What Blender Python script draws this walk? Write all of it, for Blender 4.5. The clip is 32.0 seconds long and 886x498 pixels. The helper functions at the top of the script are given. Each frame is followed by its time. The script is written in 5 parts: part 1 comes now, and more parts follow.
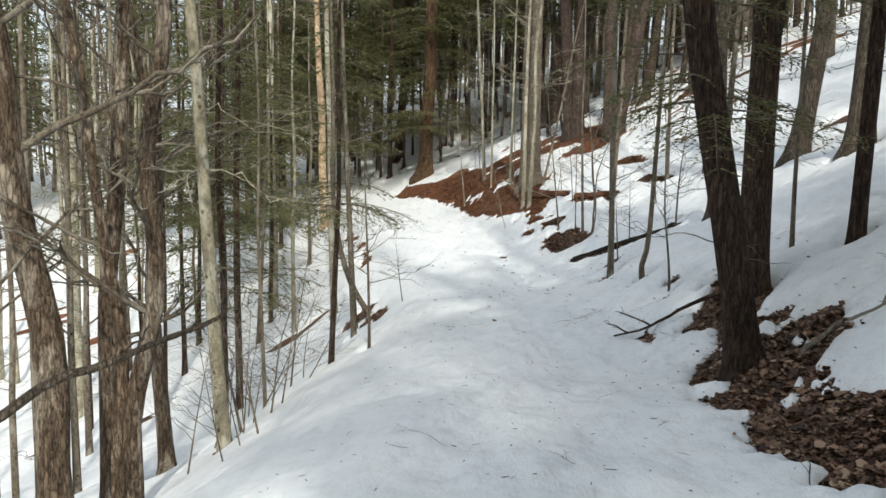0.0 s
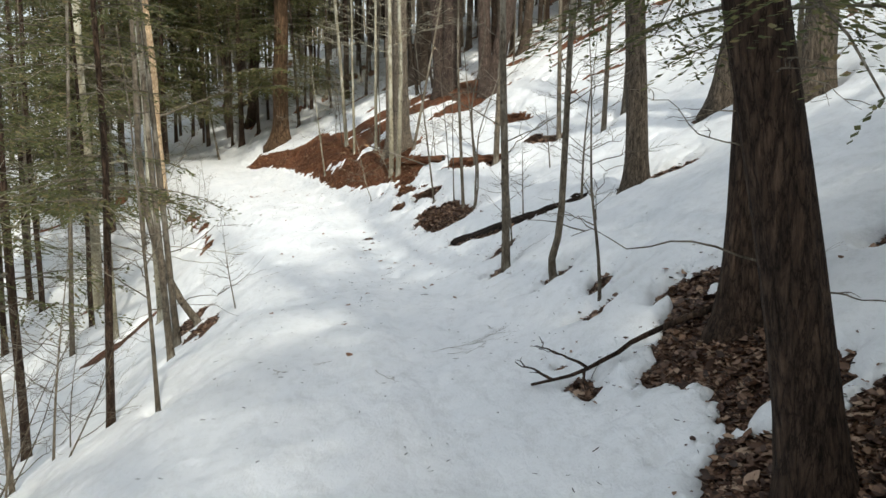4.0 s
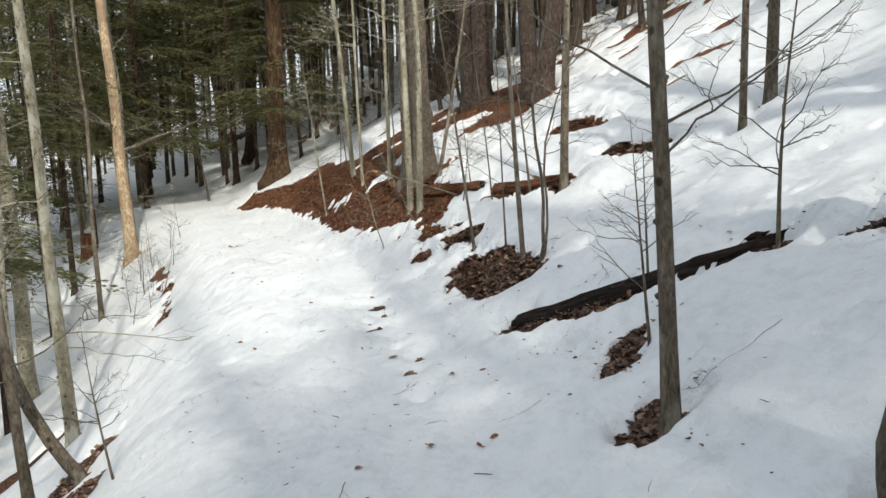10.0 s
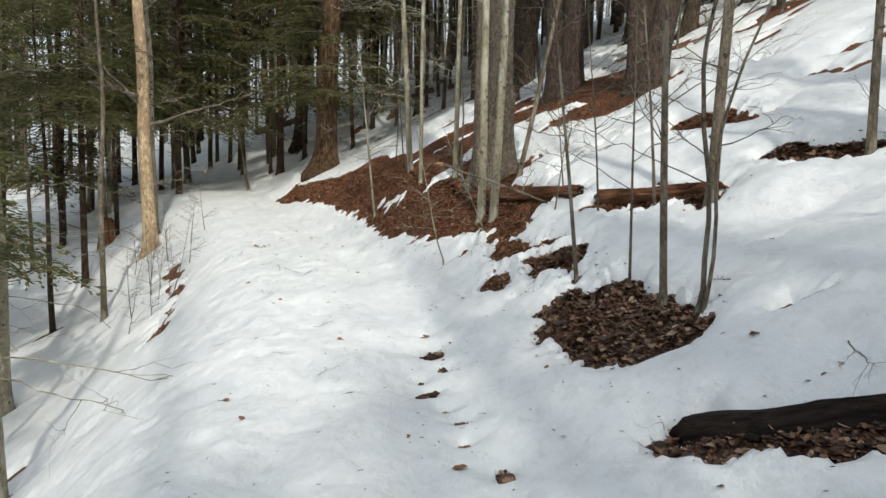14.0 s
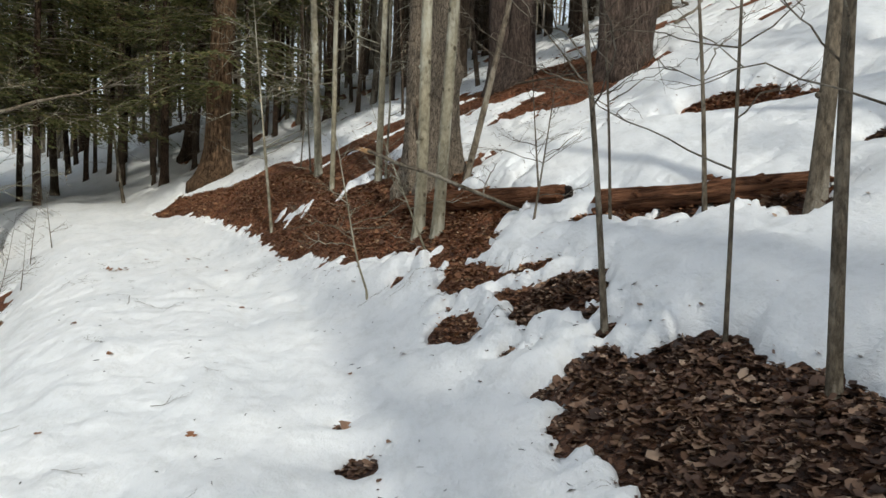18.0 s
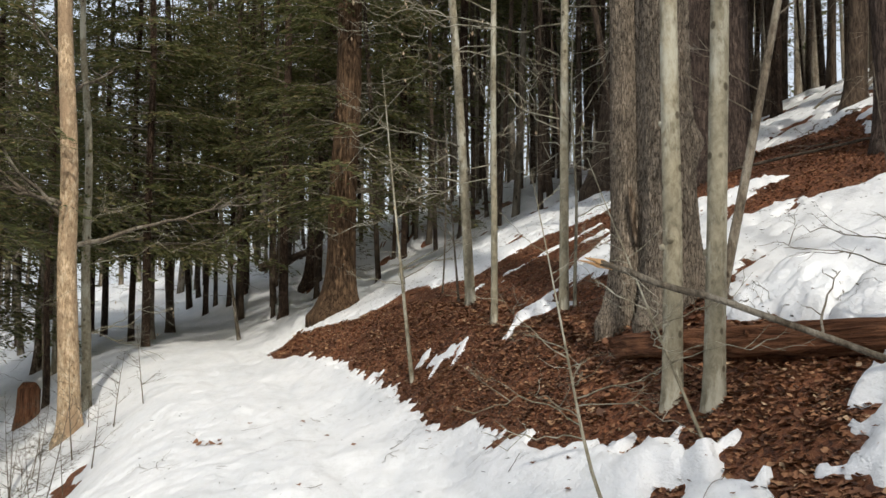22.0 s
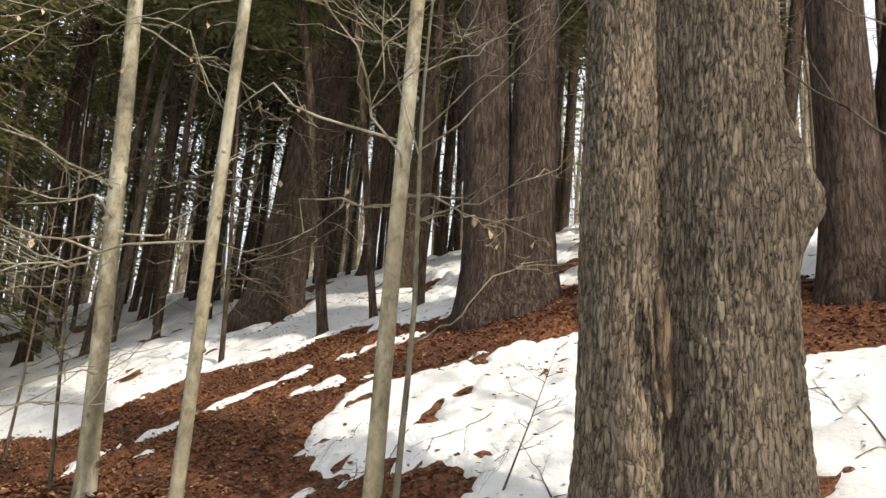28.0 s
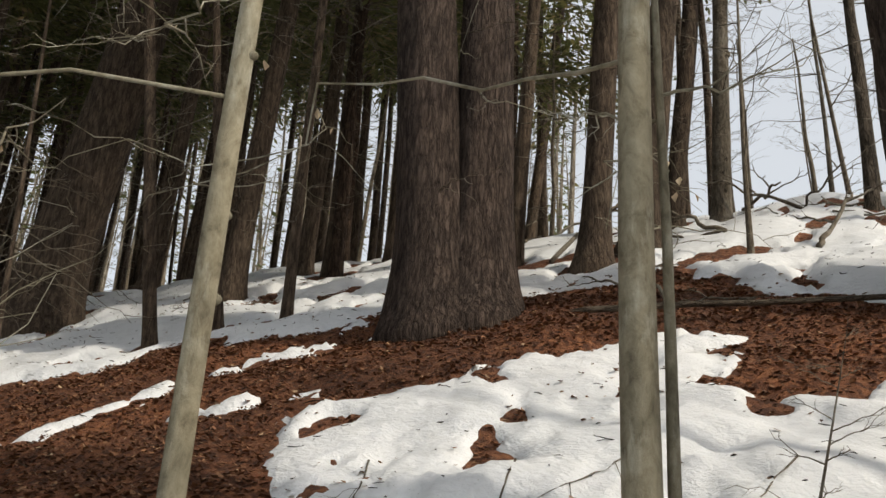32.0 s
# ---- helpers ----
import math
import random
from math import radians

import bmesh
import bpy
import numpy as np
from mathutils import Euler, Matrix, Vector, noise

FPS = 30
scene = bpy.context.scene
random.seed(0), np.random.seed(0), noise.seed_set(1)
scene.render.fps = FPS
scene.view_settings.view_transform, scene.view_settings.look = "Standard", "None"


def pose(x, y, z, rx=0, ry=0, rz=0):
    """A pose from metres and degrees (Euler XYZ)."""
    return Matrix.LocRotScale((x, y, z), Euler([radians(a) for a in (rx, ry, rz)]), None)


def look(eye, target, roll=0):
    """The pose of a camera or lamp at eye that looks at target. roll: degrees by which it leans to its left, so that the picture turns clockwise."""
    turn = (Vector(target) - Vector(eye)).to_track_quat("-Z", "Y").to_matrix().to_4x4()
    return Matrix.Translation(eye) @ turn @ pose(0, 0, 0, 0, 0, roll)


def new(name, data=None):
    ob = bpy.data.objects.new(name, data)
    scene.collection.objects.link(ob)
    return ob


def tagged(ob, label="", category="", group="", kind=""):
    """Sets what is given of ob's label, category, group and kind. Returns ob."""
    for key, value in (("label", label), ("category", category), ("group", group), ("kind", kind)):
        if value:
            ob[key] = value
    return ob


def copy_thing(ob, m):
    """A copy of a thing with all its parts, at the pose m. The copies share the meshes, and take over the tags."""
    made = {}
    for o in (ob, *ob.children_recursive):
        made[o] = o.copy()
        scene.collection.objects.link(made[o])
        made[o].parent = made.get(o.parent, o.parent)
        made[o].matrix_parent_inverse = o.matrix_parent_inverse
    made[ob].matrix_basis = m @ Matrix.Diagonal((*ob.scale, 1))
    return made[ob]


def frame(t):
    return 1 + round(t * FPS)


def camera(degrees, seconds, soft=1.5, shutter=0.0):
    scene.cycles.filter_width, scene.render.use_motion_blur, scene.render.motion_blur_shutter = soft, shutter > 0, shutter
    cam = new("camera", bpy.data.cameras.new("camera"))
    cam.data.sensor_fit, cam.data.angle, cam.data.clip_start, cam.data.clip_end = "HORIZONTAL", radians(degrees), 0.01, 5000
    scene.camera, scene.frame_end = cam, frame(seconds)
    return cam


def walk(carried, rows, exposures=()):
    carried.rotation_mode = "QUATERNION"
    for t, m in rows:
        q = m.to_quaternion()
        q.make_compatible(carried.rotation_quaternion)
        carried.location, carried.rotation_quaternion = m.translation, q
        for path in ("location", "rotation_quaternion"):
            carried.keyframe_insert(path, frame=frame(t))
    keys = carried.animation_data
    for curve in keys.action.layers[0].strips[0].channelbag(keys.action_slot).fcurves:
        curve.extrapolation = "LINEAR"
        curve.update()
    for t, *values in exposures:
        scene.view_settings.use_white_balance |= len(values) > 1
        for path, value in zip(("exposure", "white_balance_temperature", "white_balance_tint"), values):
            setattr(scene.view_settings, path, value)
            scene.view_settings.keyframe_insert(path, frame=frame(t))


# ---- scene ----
cam = camera(54.7, 32.0)
PATH = [
    (0, (0.099, -0.021, 1.633), (0.061, 1.966, 1.407), 1.0),
    (0.5, (0.214, 0.499, 1.548), (0.309, 2.479, 1.283), 0.3),
    (1, (0.201, 0.886, 1.62), (0.301, 2.86, 1.32), 0.3),
    (1.5, (0.125, 1.321, 1.669), (0.177, 3.305, 1.423), 1.5),
    (2, (0.212, 1.757, 1.65), (0.256, 3.751, 1.496), -1.1),
    (2.5, (0.312, 2.274, 1.673), (0.278, 4.269, 1.535), -2.7),
    (3, (0.292, 2.73, 1.541), (0.297, 4.71, 1.26), 2.8),
    (3.5, (0.308, 3.123, 1.547), (0.402, 5.092, 1.204), 3.8),
    (4, (0.459, 3.633, 1.522), (0.713, 5.593, 1.217), -0.2),
    (4.5, (0.39, 4.078, 1.522), (0.548, 6.045, 1.2), -0.2),
    (6.5, (0.52, 6.11, 1.228), (0.896, 8.044, 0.882), 1.7),
    (7, (0.662, 6.693, 1.192), (1.012, 8.643, 0.914), 0.5),
    (7.5, (0.69, 7.169, 1.172), (1.023, 9.128, 0.939), 0.2),
    (8, (0.723, 7.631, 1.147), (1.12, 9.57, 0.859), -0.0),
    (8.5, (0.822, 8.183, 1.053), (1.175, 10.104, 0.625), 0.3),
    (9, (0.779, 8.682, 1.043), (1.168, 10.606, 0.662), 0.1),
    (9.5, (0.855, 9.135, 1.098), (1.264, 11.077, 0.846), -0.8),
    (10, (0.958, 9.595, 1.124), (1.155, 11.573, 0.899), -2.6),
    (10.5, (1.003, 10.074, 1.035), (1.125, 12.05, 0.753), -1.4),
    (11, (1.061, 10.48, 1.051), (1.191, 12.454, 0.755), -0.1),
    (11.5, (1.17, 11.022, 1.032), (1.257, 12.997, 0.729), -0.5),
    (12, (1.048, 11.492, 1.014), (0.985, 13.477, 0.773), -0.8),
    (12.5, (0.986, 11.859, 1.009), (0.91, 13.846, 0.802), 0.8),
    (13, (0.996, 12.315, 0.986), (1.047, 14.309, 0.836), 2.5),
    (13.5, (0.926, 12.736, 0.951), (1.002, 14.723, 0.731), 0.9),
    (15.5, (0.916, 14.459, 0.777), (1.092, 16.444, 0.616), 3.9),
    (16, (0.964, 14.83, 0.702), (1.264, 16.786, 0.413), 2.7),
    (16.5, (0.995, 15.304, 0.663), (1.285, 17.254, 0.325), 2.8),
    (17, (0.87, 15.802, 0.594), (1.125, 17.783, 0.485), 2.7),
    (17.5, (0.88, 16.263, 0.515), (1.242, 18.218, 0.298), 0.4),
    (18, (0.912, 16.746, 0.542), (1.209, 18.718, 0.397), 2.2),
    (18.5, (0.775, 17.126, 0.563), (0.88, 19.123, 0.532), 1.5),
    (19, (0.721, 17.51, 0.568), (0.804, 19.508, 0.534), 1.5),
    (19.5, (0.732, 18.015, 0.531), (0.744, 20.015, 0.521), 0.1),
    (20, (0.711, 18.399, 0.547), (0.794, 20.395, 0.648), -0.5),
    (20.5, (0.66, 18.868, 0.639), (0.988, 20.814, 0.96), 1.3),
    (21, (0.711, 19.376, 0.592), (1.073, 21.319, 0.903), 0.4),
    (21.5, (0.66, 19.806, 0.577), (0.818, 21.794, 0.724), 0.1),
    (22, (0.544, 20.264, 0.631), (0.557, 22.26, 0.76), 0.1),
    (22.5, (0.478, 20.605, 0.673), (0.462, 22.598, 0.838), -0.7),
    (23, (0.421, 20.948, 0.803), (0.316, 22.939, 0.947), -1.4),
    (23.5, (0.305, 21.482, 0.731), (0.079, 23.468, 0.806), -1.1),
    (24, (0.287, 21.799, 0.795), (0.269, 23.796, 0.902), 0.7),
    (24.5, (0.319, 22.245, 0.821), (0.633, 24.218, 0.919), -0.3),
    (25, (0.246, 22.603, 0.826), (0.462, 24.591, 0.829), 0.1),
    (25.5, (0.092, 23.027, 0.871), (0.17, 25.025, 0.856), 0.9),
    (27.5, (0.15, 24.687, 0.811), (0.711, 26.58, 1.128), 8.3),
    (28, (0.107, 24.975, 0.893), (1.051, 26.662, 1.406), 3.8),
    (28.5, (0.015, 25.301, 0.888), (1.085, 26.909, 1.404), 1.4),
    (29, (-0.006, 25.557, 0.854), (1.084, 27.174, 1.295), 2.9),
    (29.5, (0.04, 25.94, 0.843), (1.109, 27.566, 1.305), -0.1),
    (30, (-0.004, 26.274, 0.821), (1.052, 27.898, 1.319), -0.6),
    (30.5, (-0.031, 26.576, 0.827), (1.169, 28.106, 1.294), 1.0),
    (31, (0.034, 26.931, 0.827), (1.366, 28.335, 1.331), 0.2),
    (31.5, (0.014, 27.162, 0.849), (1.402, 28.462, 1.468), -0.9),
    (32, (-0.007, 27.45, 0.847), (1.411, 28.688, 1.524), 3.1),
]
walk(cam, [(t, look(eye, target, roll)) for t, eye, target, roll in PATH],
     [(0, 0.37, 6400, 5), (2, 0.55, 6450, 5), (4, 0.4, 6450, 5), (7, 0.35, 6400, 6), (8, 0.36, 6400, 6), (9, 0.25, 6350, 6), (10, 0.33, 6400, 6), (13, 0.15, 6400, 5), (15.5, 0.12, 6300, 5), (16.2, 0.13, 6300, 5), (17, -0.05, 6300, 5), (20, 0.1, 6400, 8), (22, 0.2, 6500, 9), (23, 0.28, 6550, 9), (25, 0.25, 6650, 9), (28, 0.78, 7100, 10), (30, 0.62, 7100, 10), (32, 0.12, 6900, 9)])


# ------------------------------------------------------------------ world and sun
SUN_EL, SUN_AZ = 40.0, 172.0          # height of the sun and its bearing, clockwise from +y
world = bpy.data.worlds.new("sky")
world.use_nodes = True
scene.world = world
wn = world.node_tree.nodes
sky = wn.new("ShaderNodeTexSky")
sky.sky_type, sky.sun_disc = "NISHITA", False
sky.sun_elevation, sky.sun_rotation = radians(SUN_EL), radians(SUN_AZ)
sky.air_density, sky.dust_density, sky.ozone_density = 1.0, 4.0, 1.0
wn["Background"].inputs["Strength"].default_value = 0.15
haze = wn.new("ShaderNodeMix")          # thin high cloud whitens the blue
haze.data_type = "RGBA"
haze.inputs[0].default_value = 0.65
haze.inputs[7].default_value = (5.6, 5.85, 6.2, 1)
world.node_tree.links.new(sky.outputs["Color"], haze.inputs[6])
world.node_tree.links.new(haze.outputs[2], wn["Background"].inputs["Color"])
sun = new("sun", bpy.data.lights.new("sun", "SUN"))
sun.data.energy, sun.data.angle, sun.data.color = 2.6, radians(1.5), (1.0, 0.93, 0.82)
toward = Vector((math.sin(radians(SUN_AZ)) * math.cos(radians(SUN_EL)),
                 math.cos(radians(SUN_AZ)) * math.cos(radians(SUN_EL)), math.sin(radians(SUN_EL))))
sun.matrix_world = look(toward * 60, (0, 0, 0))

# ------------------------------------------------------------------ noise in numpy


def lattice(ix, iy, iz, seed):
    n = (ix * 374761393 + iy * 668265263 + iz * 2147483647 + seed * 144665 + 1013904223) & 0xFFFFFFFF
    n = ((n ^ (n >> 13)) * 1274126177) & 0xFFFFFFFF
    n = ((n ^ (n >> 16)) * 2246822519) & 0xFFFFFFFF
    return ((n ^ (n >> 15)) & 0xFFFFFF) / float(0xFFFFFF) * 2 - 1


def noise3(x, y, z, seed=0):
    """Smooth value noise from -1 to 1 on arrays."""
    x, y, z = np.broadcast_arrays(np.asarray(x, float), y, z)
    ix, iy, iz = (np.floor(c).astype(np.int64) for c in (x, y, z))
    fx, fy, fz = x - ix, y - iy, z - iz
    fx, fy, fz = (c * c * (3 - 2 * c) for c in (fx, fy, fz))
    out = 0
    for dx in (0, 1):
        for dy in (0, 1):
            for dz in (0, 1):
                w = (fx if dx else 1 - fx) * (fy if dy else 1 - fy) * (fz if dz else 1 - fz)
                out = out + w * lattice(ix + dx, iy + dy, iz + dz, seed)
    return out


def noise2(x, y, seed=0):
    x, y = np.broadcast_arrays(np.asarray(x, float), y)
    ix, iy = np.floor(x).astype(np.int64), np.floor(y).astype(np.int64)
    fx, fy = x - ix, y - iy
    fx, fy = fx * fx * (3 - 2 * fx), fy * fy * (3 - 2 * fy)
    return sum(((fx if dx else 1 - fx) * (fy if dy else 1 - fy)) * lattice(ix + dx, iy + dy, 0, seed)
               for dx in (0, 1) for dy in (0, 1))


# ------------------------------------------------------------------ plan: lie of the land
# Stations along the trail (y); height and line of its middle, slope of the hill to the right,
# height of the cut bank, slope of the drop to the left, half width to the hill.
ST = np.array([-12, 0, 4, 8, 12, 16, 20, 24, 27, 30, 33, 37, 44, 60, 100.0])
ZC = np.array([0.3, 0, -0.1, -0.48, -0.63, -0.9, -0.98, -0.82, -0.79, -0.72, -0.58, -0.35, -0.3, 0.3, 1.5])
XC = np.array([-1.3, 0, 0.35, 0.55, 0.6, 0.55, 0.35, -0.1, -0.65, -1.45, -2.4, -4.0, -7.2, -15, -35.0])
SR = np.array([0.55, 0.55, 0.55, 0.58, 0.58, 0.57, 0.56, 0.56, 0.52, 0.52, 0.5, 0.5, 0.45, 0.4, 0.3])
BK = np.array([0, 0, 0.05, 0.12, 0.05, 0.03, 0.15, 0.24, 0.52, 0.72, 0.55, 0.2, 0, 0, 0.0])
SL = np.array([0.62, 0.62, 0.62, 0.64, 0.72, 0.83, 0.82, 0.78, 0.78, 0.78, 0.78, 0.64, 0.38, 0.25, 0.2])
WR = np.array([1.5, 1.5, 1.4, 1.35, 1.3, 1.4, 1.45, 1.4, 1.25, 1.25, 1.25, 1.5, 1.8, 2, 2.0])
WL = 1.25


def along(tab, y):
    return np.interp(y, ST, tab)


def bend(d, k=0.3):
    return np.where(d > 8 * k, d, k * np.log1p(np.exp(np.minimum(d / k, 8))))


def land(x, y):
    """Height of the ground at arrays of x and y."""
    u = x - along(XC, y)
    r, left = bend(u - along(WR, y)), bend(-u - WL)
    r = np.where(r > 9, 9 + (r - 9) * 0.75, r)
    r = np.where(r > 22, 22 + 14 * np.tanh((r - 22) / 20), r)
    left = np.where(left > 3, 3 + (left - 3) * 0.6, left)
    left = np.where(left > 8, 8 + 6 * np.tanh((left - 8) / 8), left)
    s = np.clip((u - 1.1) / 1.5, 0, 1)
    z = along(ZC, y) + along(SR, y) * r + along(BK, y) * s * s * (3 - 2 * s) - along(SL, y) * left
    off = np.clip((np.abs(u) - 1.2) / 1.5, 0, 1)
    return z + off * (0.03 * noise2(x * 0.9, y * 0.9, 3) + 0.02 * noise2(x * 2.6, y * 2.6, 4))


def land_at(x, y):
    return float(land(np.array([float(x)]), np.array([float(y)]))[0])


# ------------------------------------------------------------------ plan: what grows where
PLANTS = []


def plant(kind, x, y, r, lean=(0, 0), tall=9.0, **more):
    PLANTS.append(dict(kind=kind, x=x, y=y, r=r, lean=lean, tall=tall, **more))


# beside the first stretch
plant("hemlock", 3.1, 8.74, 0.155, (0.02, 0.01), 22, bare=3.0, reach=1.6, many=120, fine=0.3)
plant("hemlock", 2.39, 6.7, 0.13, (-0.16, 0.02), 21, bare=1.95, reach=1.05, many=170, fine=0.24)
plant("oak", 4.40, 14.39, 0.145, (-0.02, 0.01), 13)
plant("oak", 6.33, 16.16, 0.19, (0.1, -0.02), 12)
plant("oak", 6.22, 13.4, 0.2, (0.03, 0), 13)
plant("hemlock", 4.05, 8.56, 0.085, (0.02, 0), 14, bare=3.5)
plant("young", 3.78, 9.48, 0.03, (-0.02, 0), 4.5)
plant("young", 2.58, 13.93, 0.054, (-0.02, 0.01), 8)
plant("young", 2.79, 12.28, 0.04, (0.05, 0), 7, crook=-0.07)
plant("sapling", 2.75, 10.71, 0.017, (-0.05, 0.01), 2.6, bend=0.05)
plant("fir", -1.68, 11.78, 0.045, (0.03, 0), 8.5, bare=2.2, reach=0.95, fine=0.3)
plant("young", -1.85, 15.78, 0.055, (-0.04, 0), 7)
plant("sapling", -1.04, 10.83, 0.022, (-0.03, 0), 3.2)
plant("young", -1.75, 17.75, 0.065, (0.0, 0.01), 8, hook=-0.85)
plant("beech", -2.5, 9.28, 0.085, (-0.075, 0), 12, low=3.0)
plant("shag", -3.2, 8.3, 0.105, (0.06, 0.02), 12, bend=0.07)
plant("shag", -3.75, 8.0, 0.17, (-0.08, 0.02), 14, bend=0.04)
plant("shag", -3.28, 8.25, 0.07, (-0.06, 0.02), 12, bend=0.06)
plant("shag", -3.95, 9.6, 0.12, (0.03, 0), 12)
plant("shag", -3.9, 11.4, 0.11, (-0.06, 0.03), 12)
plant("young", -2.62, 11.8, 0.03, (-0.03, 0), 7)
plant("young", -4.3, 15.5, 0.05, (-0.04, 0), 9)
# middle stretch
plant("beech", -3.06, 21.43, 0.095, (-0.03, 0), 12)
plant("young", -1.99, 17.09, 0.057, (-0.06, 0), 7)
plant("birch", -5.3, 34.09, 0.175, (-0.04, 0), 14)
plant("beech", -5.5, 35.2, 0.09, (-0.03, 0), 11)
plant("young", -7.19, 43.45, 0.13, (-0.01, 0), 11)
plant("young", 3.92, 21.57, 0.063, (0.05, 0), 9)
plant("young", 5.06, 20.75, 0.048, (0.0, 0), 8)
plant("sapling", 2.58, 21.45, 0.022, (-0.08, 0.01), 4.5)
plant("sapling", 2.88, 20.58, 0.014, (-0.03, 0.01), 3.6)
plant("young", 2.95, 19.8, 0.034, (-0.03, 0), 5.5)
plant("young", 3.04, 19.37, 0.022, (0.06, 0), 5, crook=0.05, bend=0.09)
plant("sapling", 3.09, 19.28, 0.018, (0.1, 0), 4, bend=0.1)
plant("young", 5.57, 19.43, 0.052, (0.03, 0), 7)
plant("young", 6.14, 19.87, 0.08, (0.06, 0), 9)
plant("sapling", 4.01, 15.53, 0.02, (0.02, 0), 2.4)
plant("sapling", 2.95, 15.3, 0.014, (-0.1, 0), 1.6)
plant("sapling", 3.1, 22.9, 0.014, (-0.05, 0), 3.0)
plant("sapling", 3.6, 22.4, 0.02, (-0.1, 0.0), 3.4)
# the bare bank
plant("hemlock", -1.5, 38.1, 0.31, (0.03, 0), 26, bark="elder", bare=2.2, flare=1.5, reach=2.7, many=300, dead=70)
plant("hemlock", -6.3, 40.5, 0.1, (0.0, 0), 18, bare=2.3, reach=3.2, many=294)
plant("hemlock", -3.4, 42.3, 0.12, (0.0, 0), 20, bare=2.3, reach=3.2, many=190)
plant("hemlock", -9.6, 39.6, 0.1, (0.0, 0), 18, bare=4.6, reach=2.8, many=240)
plant("hemlock", -8.4, 30.6, 0.09, (0.0, 0), 16, bare=3.4, reach=2.3, many=110)
plant("hemlock", -5.6, 25.6, 0.07, (0.0, 0), 9, bare=3.0, reach=1.9, many=80)
plant("hemlock", -7.3, 35.2, 0.09, (0, 0), 18, bare=4.2, reach=2.8, many=190)
plant("hemlock", -7.6, 43.2, 0.09, (0, 0), 18, bare=2.6, reach=3.0, many=260)
plant("hemlock", 1.2, 41.5, 0.12, (0.0, 0), 21, bare=6.0, reach=2.8, many=110)
plant("hemlock", -4.4, 17.2, 0.08, (0.0, 0), 15, bare=2.4, reach=2.0, many=95, fine=0.5)
plant("hemlock", -3.6, 13.2, 0.06, (0.0, 0), 13, bare=3.0, reach=1.7, many=90, fine=0.36)
plant("hemlock", -9.4, 46.0, 0.1, (0, 0), 19, bare=3.0, reach=3.2, many=330)
plant("hemlock", -11.0, 49.0, 0.1, (0, 0), 20, bare=3.0, reach=3.2, many=330)
plant("hemlock", -7.6, 50.5, 0.1, (0, 0), 20, bare=3.0, reach=3.2, many=300)
plant("hemlock", -10.2, 41.2, 0.1, (0, 0), 18, bare=1.8, reach=3.0, many=232)
plant("hemlock", -12.8, 39.2, 0.1, (0, 0), 18, bare=3.5, reach=3.0, many=217)
plant("hemlock", -9.3, 32.3, 0.1, (0, 0), 16, bare=3.0, reach=2.7, many=130)
# Next four: unseen hemlocks behind and beside the start, added to shade the trail.
plant("hemlock", 3.6, 1.0, 0.13, (0, 0), 15, bare=2.8, reach=3.2, many=150)
plant("hemlock", 2.9, -2.8, 0.13, (0, 0), 16, bare=2.6, reach=3.2, many=150)
plant("hemlock", 1.0, -7.0, 0.13, (0, 0), 13, bare=2.8, reach=3.0, many=140)
plant("hemlock", 5.4, 4.6, 0.12, (0, 0), 14, bare=2.4, reach=2.6, many=120)
plant("hemlock", -3.3, 46.6, 0.25, (0.06, 0), 22, bare=4)
plant("pole", -7.4, 45.9, 0.13, (-0.03, 0), 18)
plant("pole", -4.34, 45.9, 0.1, (-0.05, 0), 18)
plant("sapling", -4.27, 41.2, 0.05, (-0.19, 0), 4.2)
plant("whip", 0.26, 30.06, 0.026, (-0.11, 0), 3.6)
plant("beech", 0.95, 30.7, 0.065, (-0.06, 0), 11, shun=-45)
plant("beech", 1.14, 29.24, 0.039, (-0.01, -0.03), 10, shun=-45)
plant("beech", 1.74, 28.36, 0.047, (0.01, 0), 10, shun=-45)
plant("whip", 1.84, 28.335, 0.018, (-0.01, 0.01), 3.6, bend=0.03)
plant("whip", 1.38, 24.62, 0.012, (-0.2, -0.06), 1.9, crook=0.05)
plant("whip", 1.98, 24.95, 0.011, (-0.42, -0.12), 1.5)
plant("sapling", 3.02, 24.7, 0.012, (-0.1, 0.05), 1.5)
plant("sapling", 2.75, 23.9, 0.013, (0.12, 0), 1.5)
plant("sapling", 4.37, 18.72, 0.014, (-0.1, 0.0), 1.4)
plant("sapling", 3.4, 16.6, 0.014, (-0.05, -0.05), 1.3)
plant("sapling", -0.95, 16.0, 0.012, (-0.12, 0), 1.3)
plant("sapling", 0.82, 31.3, 0.016, (-0.05, 0.03), 3.0)
plant("sapling", 0.62, 32.9, 0.014, (0.03, 0.03), 3.0)
plant("sapling", 2.3, 28.22, 0.006, (0.3, -0.15), 0.7)
plant("sapling", -3.9, 29.3, 0.012, (0.05, 0), 1.3)
plant("sapling", -4.2, 31.6, 0.012, (-0.05, 0), 1.4)
plant("sapling", -3.8, 31.9, 0.01, (0.1, 0), 1.1)
plant("sapling", -3.4, 30.2, 0.009, (0.05, 0), 0.9)
plant("sapling", -3.7, 32.8, 0.01, (-0.1, 0), 1.2)
plant("sapling", -2.0, 9.9, 0.012, (0.15, 0), 1.6)
plant("sapling", -1.9, 8.4, 0.012, (-0.2, 0), 1.8)
plant("sapling", -2.3, 12.0, 0.016, (0.1, 0), 2.4)
plant("sapling", -2.6, 10.4, 0.02, (-0.3, 0.1), 2.2)
plant("sapling", -2.2, 8.9, 0.009, (0.1, 0), 1.6)
plant("sapling", -2.35, 9.6, 0.01, (-0.1, 0.1), 1.8)
